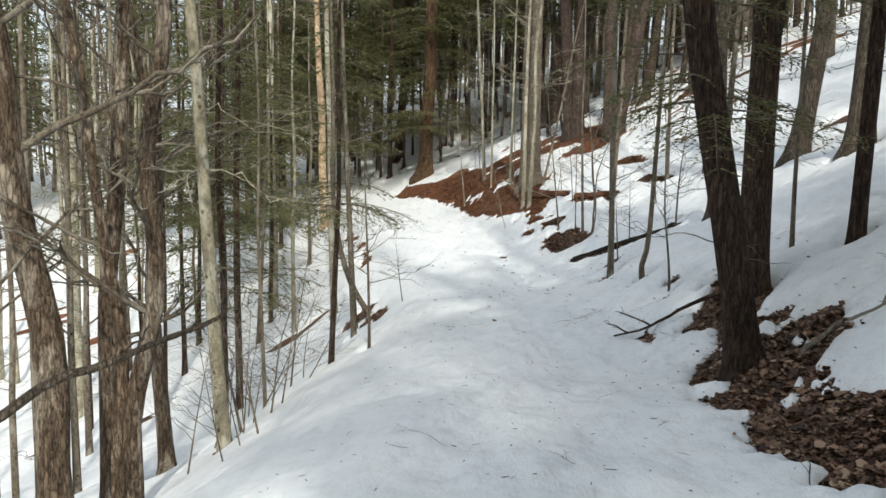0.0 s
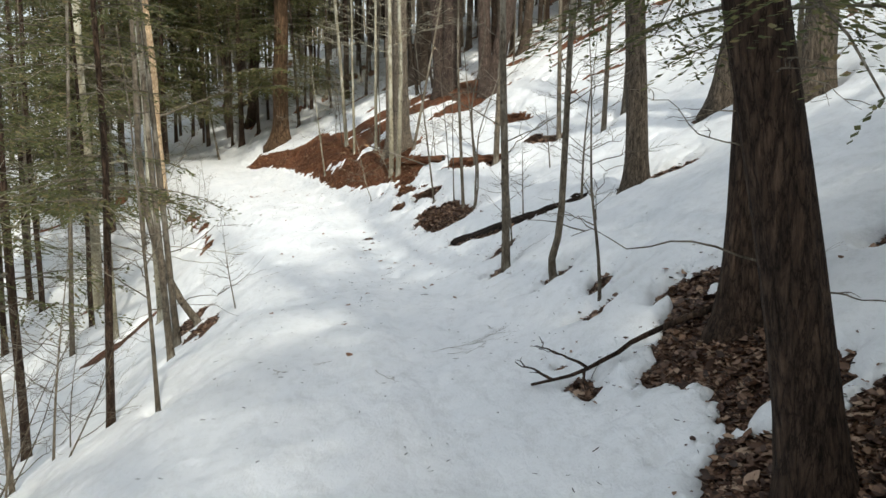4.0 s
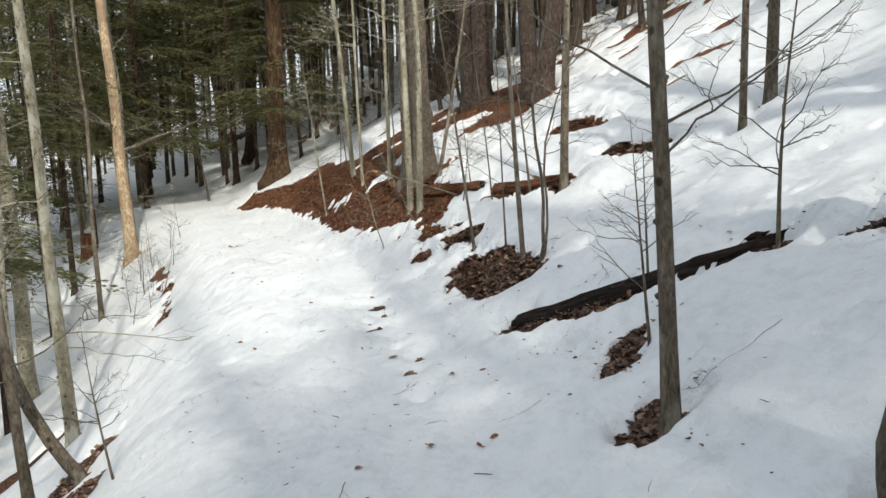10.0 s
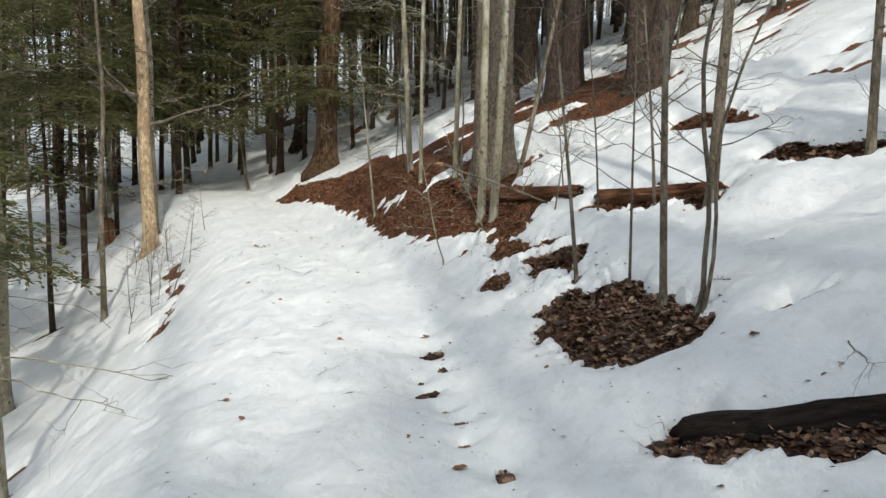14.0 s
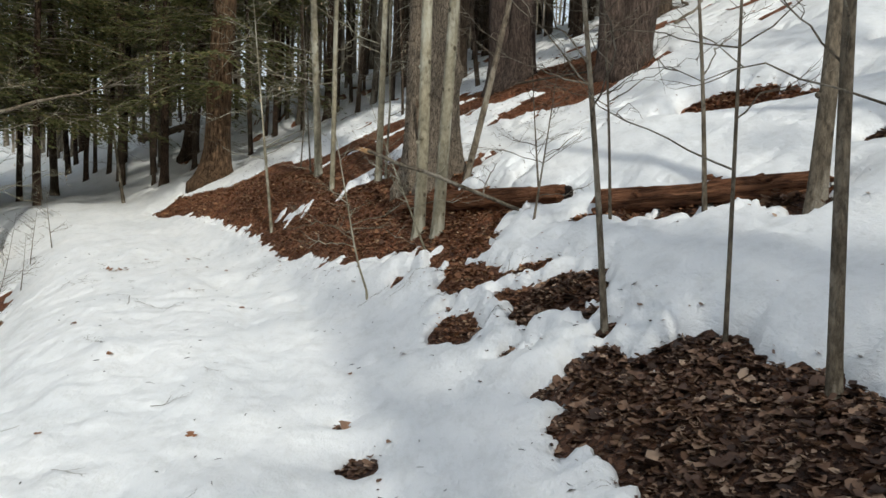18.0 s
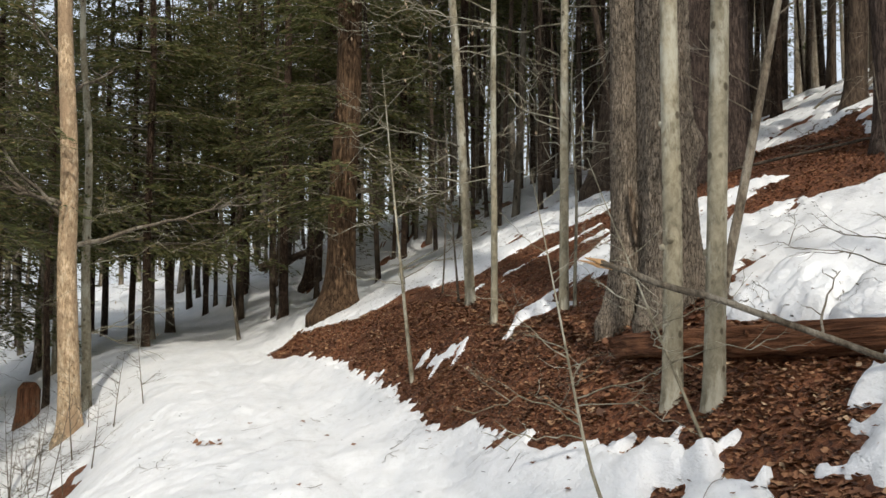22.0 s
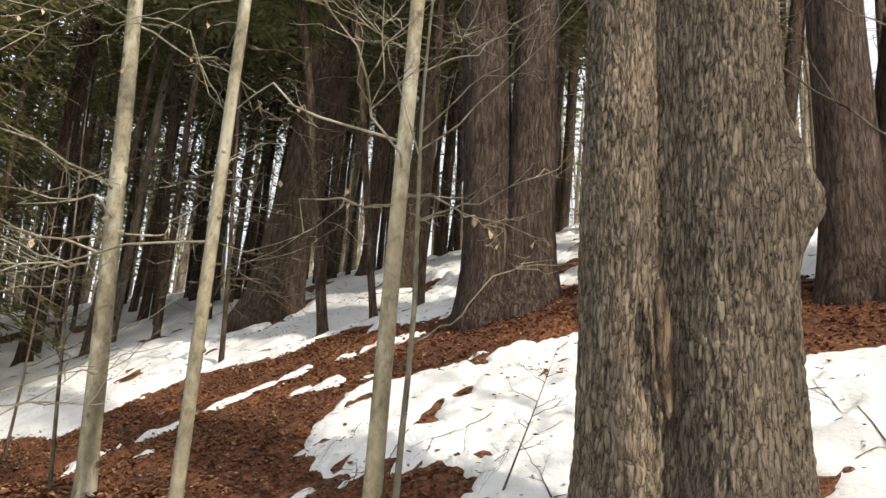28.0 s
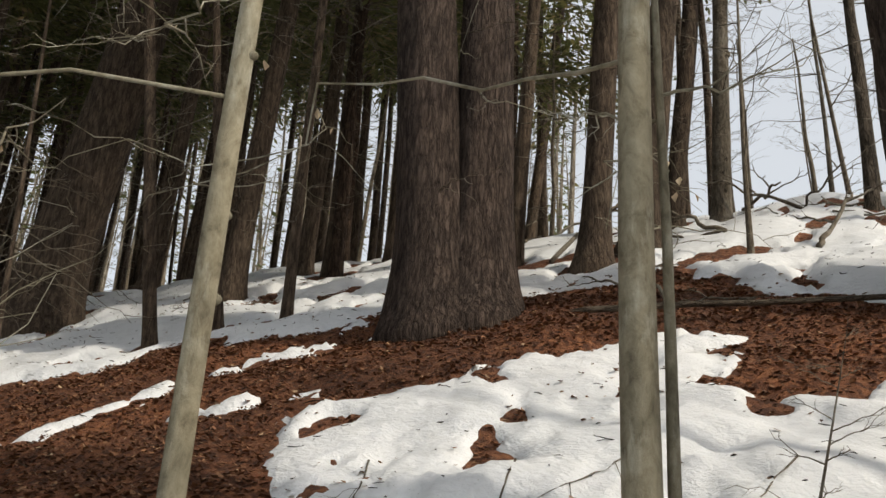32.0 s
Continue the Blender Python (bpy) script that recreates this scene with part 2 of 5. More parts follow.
plant("sapling", -2.0, 8.1, 0.008, (-0.25, 0), 1.4)
plant("sapling", -2.75, 8.7, 0.011, (0.15, 0), 1.9)
plant("sapling", -1.95, 7.3, 0.008, (-0.2, 0.1), 1.3)
plant("sapling", -2.9, 10.2, 0.01, (0.2, 0), 1.7)
plant("maple", 2.256, 27.1, 0.29, (0, 0), 15)
plant("beech", 1.97, 25.5, 0.064, (0.01, 0), 11, low=3.0)
plant("beech", 2.12, 25.18, 0.064, (0.03, 0), 11, low=3.0)
plant("young", 2.64, 26.6, 0.04, (0.2, -0.02), 6)
plant("pine", 4.9, 28.22, 0.2, (-0.02, 0.0), 26, flare=0.6)
plant("pine", 5.1, 28.1, 0.22, (0.15, -0.03), 26)
plant("pine", 4.0, 31.0, 0.23, (-0.07, 0.05), 26)
plant("pine", 4.2, 30.8, 0.22, (0.01, 0.0), 24)
# upper wood
plant("pole", 3.82, 36.38, 0.34, (0.1, -0.08), 26)
plant("pole", 3.45, 33.43, 0.063, (-0.13, 0.1), 14)
plant("pole", 5.01, 34.72, 0.13, (0.05, -0.04), 20)
plant("pole", 5.98, 38.1, 0.122, (0.04, -0.03), 20)
plant("pole", 4.27, 32.83, 0.05, (0.0, 0), 14)
plant("pole", 3.97, 33.32, 0.047, (-0.12, 0.09), 12)
plant("pole", 6.5, 35.41, 0.106, (0.03, -0.02), 18)
plant("pole", 6.41, 34.84, 0.079, (0.02, -0.01), 18)
plant("pole", 7.4, 33.47, 0.07, (0.01, -0.01), 16)
plant("pole", 6.47, 32.16, 0.082, (0.04, -0.03), 16)
plant("pole", 5.8, 30.87, 0.126, (0.05, -0.04), 20)
plant("pole", 6.58, 30.82, 0.15, (0.1, -0.07), 20)
plant("pole", 7.89, 31.14, 0.105, (0.09, -0.07), 18)
plant("young", 8.1, 30.7, 0.1, (0.05, -0.04), 11)
plant("sapling", 6.0, 29.65, 0.026, (0.02, -0.02), 3.2)
plant("oak", 7.65, 28.9, 0.08, (-0.05, 0.03), 9, flare=0.4)
plant("oak", 8.3, 29.3, 0.07, (0.03, -0.03), 8)
plant("hemlock", 10.4, 35.2, 0.1, (0, 0), 17, bare=3.0, reach=2.4, many=150)
plant("hemlock", 9.0, 37.5, 0.1, (0, 0), 17, bare=3.4, reach=2.4, many=150)
plant("hemlock", 6.3, 34.6, 0.09, (0.02, 0), 16, bare=3.4, reach=2.2, many=120)
plant("pole", 2.6, 34.11, 0.03, (-0.04, 0.03), 4)
rv = np.random.default_rng(29)
for k in range(14):                      # brush along the outer edge of the trail
    y = rv.uniform(27.0, 33.5)
    plant("sapling", float(along(XC, y)) - rv.uniform(2.1, 3.0), y, rv.uniform(0.006, 0.01), (rv.normal(0, 0.12), rv.normal(0, 0.05)), rv.uniform(0.7, 1.6))
for k in range(9):
    y = rv.uniform(8.0, 13.5)
    plant("sapling", -rv.uniform(1.9, 3.1), y, rv.uniform(0.007, 0.013), (rv.normal(0, 0.22), rv.normal(0, 0.08)), rv.uniform(1.2, 2.2), bend=0.06)
NEAR = len(PLANTS)

# the woods round about, by chance
rng = np.random.default_rng(7)
SPOTS = [(p["x"], p["y"], max(0.6, 4 * p["r"])) for p in PLANTS]


def scatter(count, x0, x1, y0, y1, gap, make):
    made = tries = 0
    while made < count and tries < count * 30:
        tries += 1
        x, y = rng.uniform(x0, x1), rng.uniform(y0, y1)
        u = x - float(along(XC, y))
        if -2.4 < u < 2.4 or (0 < y < 36 and -2.8 < u < 8.5 and y < 38 - 0.2 * u):
            continue
        if 34 < y < 41 and -3 < u < 4.5:
            continue
        if any((x - a) ** 2 + (y - b) ** 2 < max(gap, c) ** 2 for a, b, c in SPOTS):
            continue
        SPOTS.append((x, y, gap))
        make(x, y)
        made += 1


def grow(kinds, lo, hi, tall):
    def make(x, y):
        k = kinds[rng.integers(len(kinds))]
        size, lean = rng.uniform(lo, hi), (rng.normal(0, 0.035), rng.normal(0, 0.035))
        high = tall * rng.uniform(0.8, 1.2)
        if k != "fir" or x < -7.0:
            plant(k, x, y, size, lean, high, far=True, many=110, bare=4.8)
    return make


scatter(9, -9, -3.2, 5, 34, 0.8, grow(["shag", "beech", "young", "young"], 0.05, 0.13, 11))
scatter(58, -26, -5, 2, 60, 0.9, grow(["shag", "beech", "young"], 0.05, 0.17, 12))
scatter(9, -10, -3.6, 16, 44, 1.8, grow(["fir"], 0.05, 0.09, 9))
scatter(14, -26, -9, 38, 64, 2.0, grow(["fir"], 0.07, 0.12, 14))
scatter(72, -14, 6, 38, 66, 0.8, grow(["pole", "pole", "hemlock", "young"], 0.04, 0.1, 18))
scatter(78, 2.5, 16, 33, 56, 0.9, grow(["pole"], 0.06, 0.17, 19))
scatter(26, 8.5, 16, 28, 40, 0.7, grow(["sapling", "young"], 0.015, 0.04, 4.5))
scatter(20, 7.5, 20, 4, 31, 1.6, grow(["oak", "pole", "young"], 0.07, 0.18, 16))
scatter(14, -12, 12, -16, -3, 2.2, grow(["shag", "young", "oak"], 0.08, 0.18, 13))

# ------------------------------------------------------------------ plan: where the snow has gone


def blob(x, y, cx, cy, rx, ry, turn=0.0):
    """About how far inside an ellipse a place lies, in metres."""
    c, s = math.cos(radians(turn)), math.sin(radians(turn))
    a, b = (x - cx) * c + (y - cy) * s, -(x - cx) * s + (y - cy) * c
    return (1 - np.sqrt((a / rx) ** 2 + (b / ry) ** 2)) * min(rx, ry)


def strip(x, y, a, b, half):
    """How far inside a rounded strip from a to b."""
    ex, ey = b[0] - a[0], b[1] - a[1]
    t = np.clip(((x - a[0]) * ex + (y - a[1]) * ey) / (ex * ex + ey * ey), 0, 1)
    return half - np.hypot(x - a[0] - t * ex, y - a[1] - t * ey)


def inside(x, y, ring):
    """How far inside a ring of corners (negative outside)."""
    best, odd = np.full(np.shape(x), 1e9), np.zeros(np.shape(x), bool)
    for (ax, ay), (bx, by) in zip(ring, ring[1:] + ring[:1]):
        best = np.minimum(best, -strip(x, y, (ax, ay), (bx, by), 0.0))
        cut = ((ay > y) != (by > y)) & (x < (bx - ax) * (y - ay) / (by - ay + 1e-12) + ax)
        odd ^= cut
    return np.where(odd, best, -best)


BANK = [(2.1, 24.4), (1.93, 24.95), (1.7, 25.4), (1.45, 26.0), (1.1, 26.85), (0.9, 27.4), (0.52, 28.4), (0.28, 29.5), (-0.63, 32.6), (-1.7, 35.3), (-2.84, 36.8), (-2.3, 38.1),
        (-0.6, 35.3), (0.1, 36.0), (1.0, 33.4), (1.9, 34.0), (2.4, 34.0), (2.9, 33.1), (3.73, 33.2), (3.84, 32.0), (4.3, 31.9), (5.2, 30.3), (5.0, 28.0), (3.0, 25.6), (2.6, 24.4)]
DRIFT = [(2.02, 29.98), (2.1, 30.3), (2.5, 30.6), (2.7, 30.5), (2.91, 30.3), (3.2, 30.05), (3.5, 30.0), (3.88, 29.6), (4.2, 29.03), (3.83, 28.91), (3.5, 29.05), (3.38, 28.98), (3.42, 28.76),
         (3.6, 28.48), (3.9, 28.1), (4.6, 27.6), (4.7, 26.0), (2.9, 25.5), (2.62, 26.3), (2.9, 27.3), (2.6, 27.78), (2.2, 28.03), (2.16, 28.17), (2.38, 28.48), (2.3, 28.78), (2.14, 28.85),
         (2.18, 29.05), (1.96, 29.25), (1.87, 29.74)]
PILE = [(2.2, 20.87), (2.1, 20.53), (2.28, 20.15), (2.3, 19.91), (2.29, 19.56), (2.43, 19.21), (2.58, 19.0), (2.74, 18.9), (2.91, 18.87), (3.1, 19.12), (3.15, 19.43), (3.14, 19.74),
        (3.07, 20.22), (2.95, 20.78), (2.79, 20.94), (2.61, 20.92), (2.66, 21.33), (2.39, 21.45), (2.26, 21.23), (2.12, 21.3)]
THAWS = [PILE,
         [(2.31, 23.1), (2.55, 22.69), (2.83, 22.29), (2.72, 21.81), (2.5, 21.6), (2.45, 22.0), (2.22, 22.13)],
         [(1.76, 22.95), (2.03, 22.31), (2.12, 22.85), (1.96, 23.4)],
         [(1.94, 23.9), (2.1, 24.35), (2.48, 23.47), (2.84, 22.8), (2.55, 23.05), (2.3, 23.3), (2.0, 23.65)],
         [(1.95, 24.5), (2.12, 24.75), (2.37, 24.84), (2.7, 24.44), (2.4, 24.05), (2.15, 24.2)],
         [(4.35, 25.1), (4.84, 24.04), (5.16, 23.5), (5.25, 24.2), (5.05, 25.1)]]
LOGS = [((2.46, 17.8), (4.22, 15.66)), ((1.85, 26.6), (3.16, 24.3)), ((3.28, 23.7), (4.08, 21.75))]


HOLLOWS = [((2.7, 15.2), (2.96, 15.75), 0.16), ((2.47, 13.9), (2.62, 14.4), 0.07), ((2.58, 12.05), (2.88, 12.25), 0.08), ((2.82, 11.02), (2.95, 11.28), 0.085),
           ((2.58, 10.56), (2.8, 10.52), 0.085), ((4.3, 14.75), (4.75, 14.1), 0.14), ((-1.4, 15.7), (-1.5, 17.1), 0.14),
           ((6.15, 16.5), (6.7, 15.9), 0.14), ((-4.6, 22.2), (-3.7, 22.6), 0.35), ((4.75, 22.05), (5.1, 20.75), 0.15)]
FEET = [(1.14, 21.24, 0.12), (1.26, 20.75, 0.07), (1.05, 20.42, 0.03), (1.1, 20.1, 0.065), (1.1, 21.92, 0.045), (1.23, 19.6, 0.045), (1.32, 19.27, 0.055), (1.32, 18.75, 0.05),
        (1.52, 18.1, 0.07), (1.4, 17.56, 0.065), (1.41, 16.57, 0.04)]
rv = np.random.default_rng(17)
CRACKS = []                              # slumped steps along the outer edge of the trail
for k in range(20):
    cy = 24.8 + 0.3 * k + rv.uniform(-0.2, 0.2)
    cx = float(along(XC, cy)) - 2.15 - 0.3 * rv.uniform(0, 1) ** 1.5 - 0.04 * max(0, 28 - cy)
    CRACKS.append(((cx, cy), (cx - rv.uniform(-0.05, 0.12), cy + rv.uniform(0.2, 0.7)), rv.uniform(0.05, 0.1)))


def bare(x, y):
    """Positive where litter shows, by about the metres inside; negative under snow."""
    wob = 0.1 * noise2(x * 2.7, y * 2.7, 11) + 0.09 * noise2(x * 6.5, y * 6.5, 12) + 0.06 * noise2(x * 13, y * 13, 13) + 0.035 * noise2(x * 25, y * 25, 14)
    m = inside(x, y, BANK)
    drift = inside(x, y, DRIFT)
    m = np.minimum(m, -np.where(drift > -0.3, drift + 1.6 * wob, drift))
    pits = 0.14 * (noise2(x * 5.2, y * 5.2, 15) + 0.7 * noise2(x * 11, y * 11, 16) - 0.62) - 0.1 * np.clip(drift / 0.35, 0, 3)
    m = np.maximum(m, np.where(drift > 0, pits, -9))
    for cx, cy, rx, ry, turn in ((0.56, 29.87, 0.1, 0.3, 36), (1.62, 29.0, 0.05, 0.16, -50), (1.42, 28.9, 0.035, 0.06, 10), (2.06, 31.88, 0.34, 0.045, 2),
                                 (2.7, 31.84, 0.36, 0.03, -4), (3.25, 31.68, 0.25, 0.025, -30), (2.55, 31.18, 0.13, 0.03, -55), (1.43, 31.34, 0.1, 0.05, 8), (3.45, 28.9, 0.1, 0.06, 0),
                                 (1.8, 28.55, 0.2, 0.06, -50), (1.66, 28.75, 0.16, 0.05, -40), (2.2, 28.36, 0.12, 0.04, -45)):
        m = np.minimum(m, -blob(x, y, cx, cy, rx, ry, turn))
    for cx, cy, rx, ry, turn in ((2.68, 8.3, 0.4, 1.1, -14), (3.0, 9.4, 0.2, 0.8, -25), (2.17, 9.3, 0.05, 0.3, 0), (2.98, 7.0, 0.2, 0.65, 0), (2.4, 6.5, 0.4, 1.1, -8), (2.26, 4.7, 0.34, 1.0, 0),
                                 (2.09, 21.9, 0.1, 0.12, 0), (2.25, 21.7, 0.07, 0.1, 0), (1.72, 24.7, 0.1, 0.12, 0), (2.95, 17.0, 0.2, 0.6, 38), (2.66, 16.12, 0.06, 0.22, 20), (3.05, 9.8, 0.12, 0.22, -20), (2.6, 10.45, 0.07, 0.1, 0), (2.86, 11.1, 0.06, 0.12, 0)):
        m = np.maximum(m, blob(x, y, cx, cy, rx, ry, turn))
    for cx, cy, rx, ry, turn in ((2.5, 13.95, 0.1, 0.28, 0), (2.8, 15.4, 0.12, 0.3, -15), (2.75, 12.12, 0.09, 0.13, 0), (-2.05, 18.6, 0.4, 0.8, 0),
                                 (-1.7, 17.0, 0.2, 0.4, 0), (4.78, 21.55, 0.18, 0.2, 0), (2.5, 30.3, 0.06, 0.05, 0), (2.25, 29.75, 0.1, 0.03, 20),
                                 (2.9, 29.55, 0.12, 0.03, 15), (3.35, 29.3, 0.15, 0.05, 10), (2.5, 29.35, 0.05, 0.06, 0), (3.05, 10.9, 0.08, 0.05, 0),
                                 (-2.9, 13.4, 0.2, 0.4, 0), (3.6, 12.2, 0.07, 0.1, 0), (3.4, 18.6, 0.1, 0.06, 0)):
        m = np.maximum(m, blob(x, y, cx, cy, rx, ry, turn))
    for ring in THAWS:
        near = (x > min(q[0] for q in ring) - 0.6) & (x < max(q[0] for q in ring) + 0.6) & (y > min(q[1] for q in ring) - 0.6) & (y < max(q[1] for q in ring) + 0.6)
        if near.any():
            m[near] = np.maximum(m[near], inside(x[near], y[near], ring))
    for a, b, half in (((4.9, 24.2), (5.4, 23.6), 0.1), ((6.15, 24.2), (6.6, 23.2), 0.14), ((4.74, 21.6), (5.16, 20.8), 0.15),
                       ((4.26, 14.95), (4.8, 13.9), 0.16), ((6.7, 24.6), (7.8, 23.2), 0.14), ((4.1, 29.9), (4.75, 28.5), 0.13), ((6.3, 16.6), (6.6, 15.4), 0.15)):
        m = np.maximum(m, strip(x, y, a, b, half))
    for k, (a, b) in enumerate(LOGS):
        down = 0.13 if k else 0.17
        m = np.maximum(m, strip(x, y, (a[0] - down, a[1] - 0.03), (b[0] - down, b[1] - 0.03), 0.12 if k else 0.08) + 0.5 * wob)
    u = np.abs(x - along(XC, y))
    thin = noise2(x * 0.8, y * 0.8, 21) * 0.5 + noise2(x * 2.3, y * 2.3, 22) * 0.3
    m = np.maximum(m, np.where(u > 6.5, (thin - 0.42) * 0.7, -9))
    worn = 0.3 * (noise2(x * 1.1, y * 2.2, 23) + 0.5 * noise2(x * 4, y * 6, 24) + 0.3 * noise2(x * 9, y * 9, 25) - 0.45)
    m = np.maximum(m, np.where((x - along(XC, y) > 5.0) & (y > 27.5) & (y < 40), worn, -9))
    m = m + wob * np.clip(0.75 + m * 2, 0.12, 1)
    for cx, cy, rx, ry, turn in ((2.28, 8.05, 0.27, 0.6, -12), (2.62, 7.55, 0.24, 0.12, 15), (2.05, 6.55, 0.12, 0.2, 0)):     # tongues of snow between the roots
        m = np.minimum(m, -blob(x, y, cx, cy, rx, ry, turn) + 0.5 * wob)
    for a, b, half in HOLLOWS:
        m = np.maximum(m, strip(x, y, a, b, half) + 0.45 * wob)
    for cx, cy, r in FEET:
        m = np.maximum(m, blob(x, y, cx, cy, r * 0.85, r * 1.25) + 0.35 * wob * (r > 0.06))
    for a, b, half in CRACKS:
        m = np.maximum(m, strip(x, y, a, b, half) + 0.7 * wob)
    for p in PLANTS:
        if p["r"] < 0.02:
            continue
        reach = 1.4 * p["r"] + 0.055
        sel = (np.abs(x - p["x"]) < reach + 0.6) & (np.abs(y - p["y"]) < reach + 0.6)
        if sel.any():
            d = np.hypot(x[sel] - p["x"] + 0.3 * p["r"], y[sel] - p["y"])
            m[sel] = np.maximum(m[sel], reach - d + wob[sel] * 0.5)
    return m


def soil_z(x, y):
    hollow = np.exp(-((bare(x, y) - 0.03) / 0.13) ** 2)
    return land(x, y) - 0.05 - 0.05 * hollow - 0.12 * np.clip((-bare(x, y) - 0.12) / 0.2, 0, 1) + 0.02 * noise2(x * 6, y * 6, 31) + 0.01 * noise2(x * 17, y * 17, 32)


def snow_z(x, y):
    d = -bare(x, y)
    deep = np.where(y > 26.5, np.where(x - along(XC, y) > 1.5, 0.085, 0.12), 0.12 + 0.045 * np.clip(x - along(XC, y) - 1.2, 0, 1))
    thick = np.where(d > 0, deep * (1 - np.exp(-d / 0.1)) - 0.03, np.maximum(-0.03 + 2.2 * d, -0.3))
    u = x - along(XC, y)
    flat = np.clip(1.5 - np.abs(u), 0, 1)
    sway = 0.12 * noise2(0, y * 0.5, 46)
    ruts = -0.05 * (np.exp(-((u - 0.62 - sway) / 0.19) ** 2) + 0.8 * np.exp(-((u + 0.3 - sway) / 0.17) ** 2)) * flat * (0.75 + 0.35 * noise2(x * 0.7, y * 0.7, 47))
    lumps = 0.03 * noise2(x * 1.7, y * 1.1, 41) + 0.022 * noise2(x * 4.3, y * 1.5, 42) + 0.012 * noise2(x * 9, y * 3.6, 43) + 0.004 * noise2(x * 19, y * 9, 48)
    dents = np.minimum(0, 0.35 - np.abs(noise2(x * 2.9, y * 2.1, 44)) - 0.2 * noise2(x, y, 45)) * -0.05 * flat
    lumps = lumps - 0.028 * np.clip(noise2(x * 4.6, y * 3.2, 49) - 0.4, 0, 1) * np.clip(2.2 - np.abs(u), 0, 1)
    lumps = lumps - 0.022 * np.abs(noise2(x * 4.5, y * 3.5, 74)) * np.exp(-((u + 1.3) / 0.8) ** 2) - 0.01 * np.abs(noise2(x * 7, y * 5, 75)) * flat
    hill = np.clip(np.abs(u) - 1.6, 0, 1)                # drip pits and settled hollows off the trail
    lumps = lumps + hill * (0.03 * noise2(x * 1.1, y * 1.1, 71) - 0.09 * np.clip(noise2(x * 3.1, y * 3.1, 72) + 0.5 * noise2(x * 7, y * 7, 73) - 0.72, 0, 1))
    for cx, cy, r in FEET:
        lumps = lumps - 0.12 * np.exp(-((x - cx) ** 2 + (y - cy) ** 2) / (1.9 * r) ** 2)
    return land(x, y) - 0.06 + thick + (ruts + lumps - dents * 0.6) * np.clip(d / 0.2, 0, 1)


# ------------------------------------------------------------------ meshes


def mesh_of(name, v, quads=None, tris=None, smooth=True):
    v = np.asarray(v, np.float32)
    quads = np.zeros((0, 4), np.int32) if quads is None else np.asarray(quads, np.int32)
    tris = np.zeros((0, 3), np.int32) if tris is None else np.asarray(tris, np.int32)
    me = bpy.data.meshes.new(name)
    me.vertices.add(len(v))
    me.vertices.foreach_set("co", v.ravel())
    me.loops.add(quads.size + tris.size)
    me.loops.foreach_set("vertex_index", np.concatenate([quads.ravel(), tris.ravel()]))
    me.polygons.add(len(quads) + len(tris))
    me.polygons.foreach_set("loop_start", np.concatenate([np.arange(len(quads)) * 4, quads.size + np.arange(len(tris)) * 3]).astype(np.int32))
    me.update(calc_edges=True)
    me.validate()
    if smooth:
        me.polygons.foreach_set("use_smooth", np.ones(len(me.polygons), bool))
    return me


class Heap:
    """Collects tubes, leaves and sheets for one mesh."""

    def __init__(self):
        self.v, self.q, self.t, self.n = [], [], [], 0

    def add(self, v, q=None, t=None):
        v = np.asarray(v, float).reshape(-1, 3)
        self.v.append(v)
        if q is not None and len(q):
            self.q.append(np.asarray(q, int) + self.n)
        if t is not None and len(t):
            self.t.append(np.asarray(t, int) + self.n)
        self.n += len(v)

    def tube(self, pts, radii, sides=6, ridge=0.0, seed=0, capped=True):
        pts, radii = np.asarray(pts, float), np.asarray(radii, float)
        n = len(pts)
        way = np.gradient(pts, axis=0)
        way /= np.linalg.norm(way, axis=1)[:, None] + 1e-9
        ref = np.array([0.0, 1, 0]) if abs(way[:, 2]).mean() > 0.6 else np.array([0.0, 0, 1])
        a = np.cross(way, ref)
        a /= np.linalg.norm(a, axis=1)[:, None] + 1e-9
        b = np.cross(way, a)
        ang = np.arange(sides) * 2 * np.pi / sides
        rr = radii[:, None] * np.ones(sides)
        if ridge:
            rr = rr * (1 + ridge * noise3(np.cos(ang)[None] * 1.6, np.sin(ang)[None] * 1.6, np.arange(n)[:, None] * 0.35, seed))
        v = pts[:, None] + rr[..., None] * (np.cos(ang)[None, :, None] * a[:, None] + np.sin(ang)[None, :, None] * b[:, None])
        i, j = np.meshgrid(np.arange(n - 1), np.arange(sides), indexing="ij")
        k = (j + 1) % sides
        q = np.stack([i * sides + j, i * sides + k, (i + 1) * sides + k, (i + 1) * sides + j], -1).reshape(-1, 4)
        t = None
        v = v.reshape(-1, 3)
        if capped:
            v = np.vstack([v, pts[:1], pts[-1:]])
            j = np.arange(sides)
            k = (j + 1) % sides
            t = np.vstack([np.stack([k, j, np.full(sides, n * sides)], -1),
                           np.stack([(n - 1) * sides + j, (n - 1) * sides + k, np.full(sides, n * sides + 1)], -1)])
        self.add(v, q, t)

    def mesh(self, name, smooth=True):
        return mesh_of(name, np.vstack(self.v), np.vstack(self.q) if self.q else None, np.vstack(self.t) if self.t else None, smooth)


def part(name, heap, material, parent, label="", smooth=True):
    """One mesh object under a thing or a part."""
    me = heap.mesh(name, smooth) if isinstance(heap, Heap) else heap
    me.materials.clear()
    me.materials.append(material)
    ob = new(name, me)
    ob.parent = parent
    return tagged(ob, label)


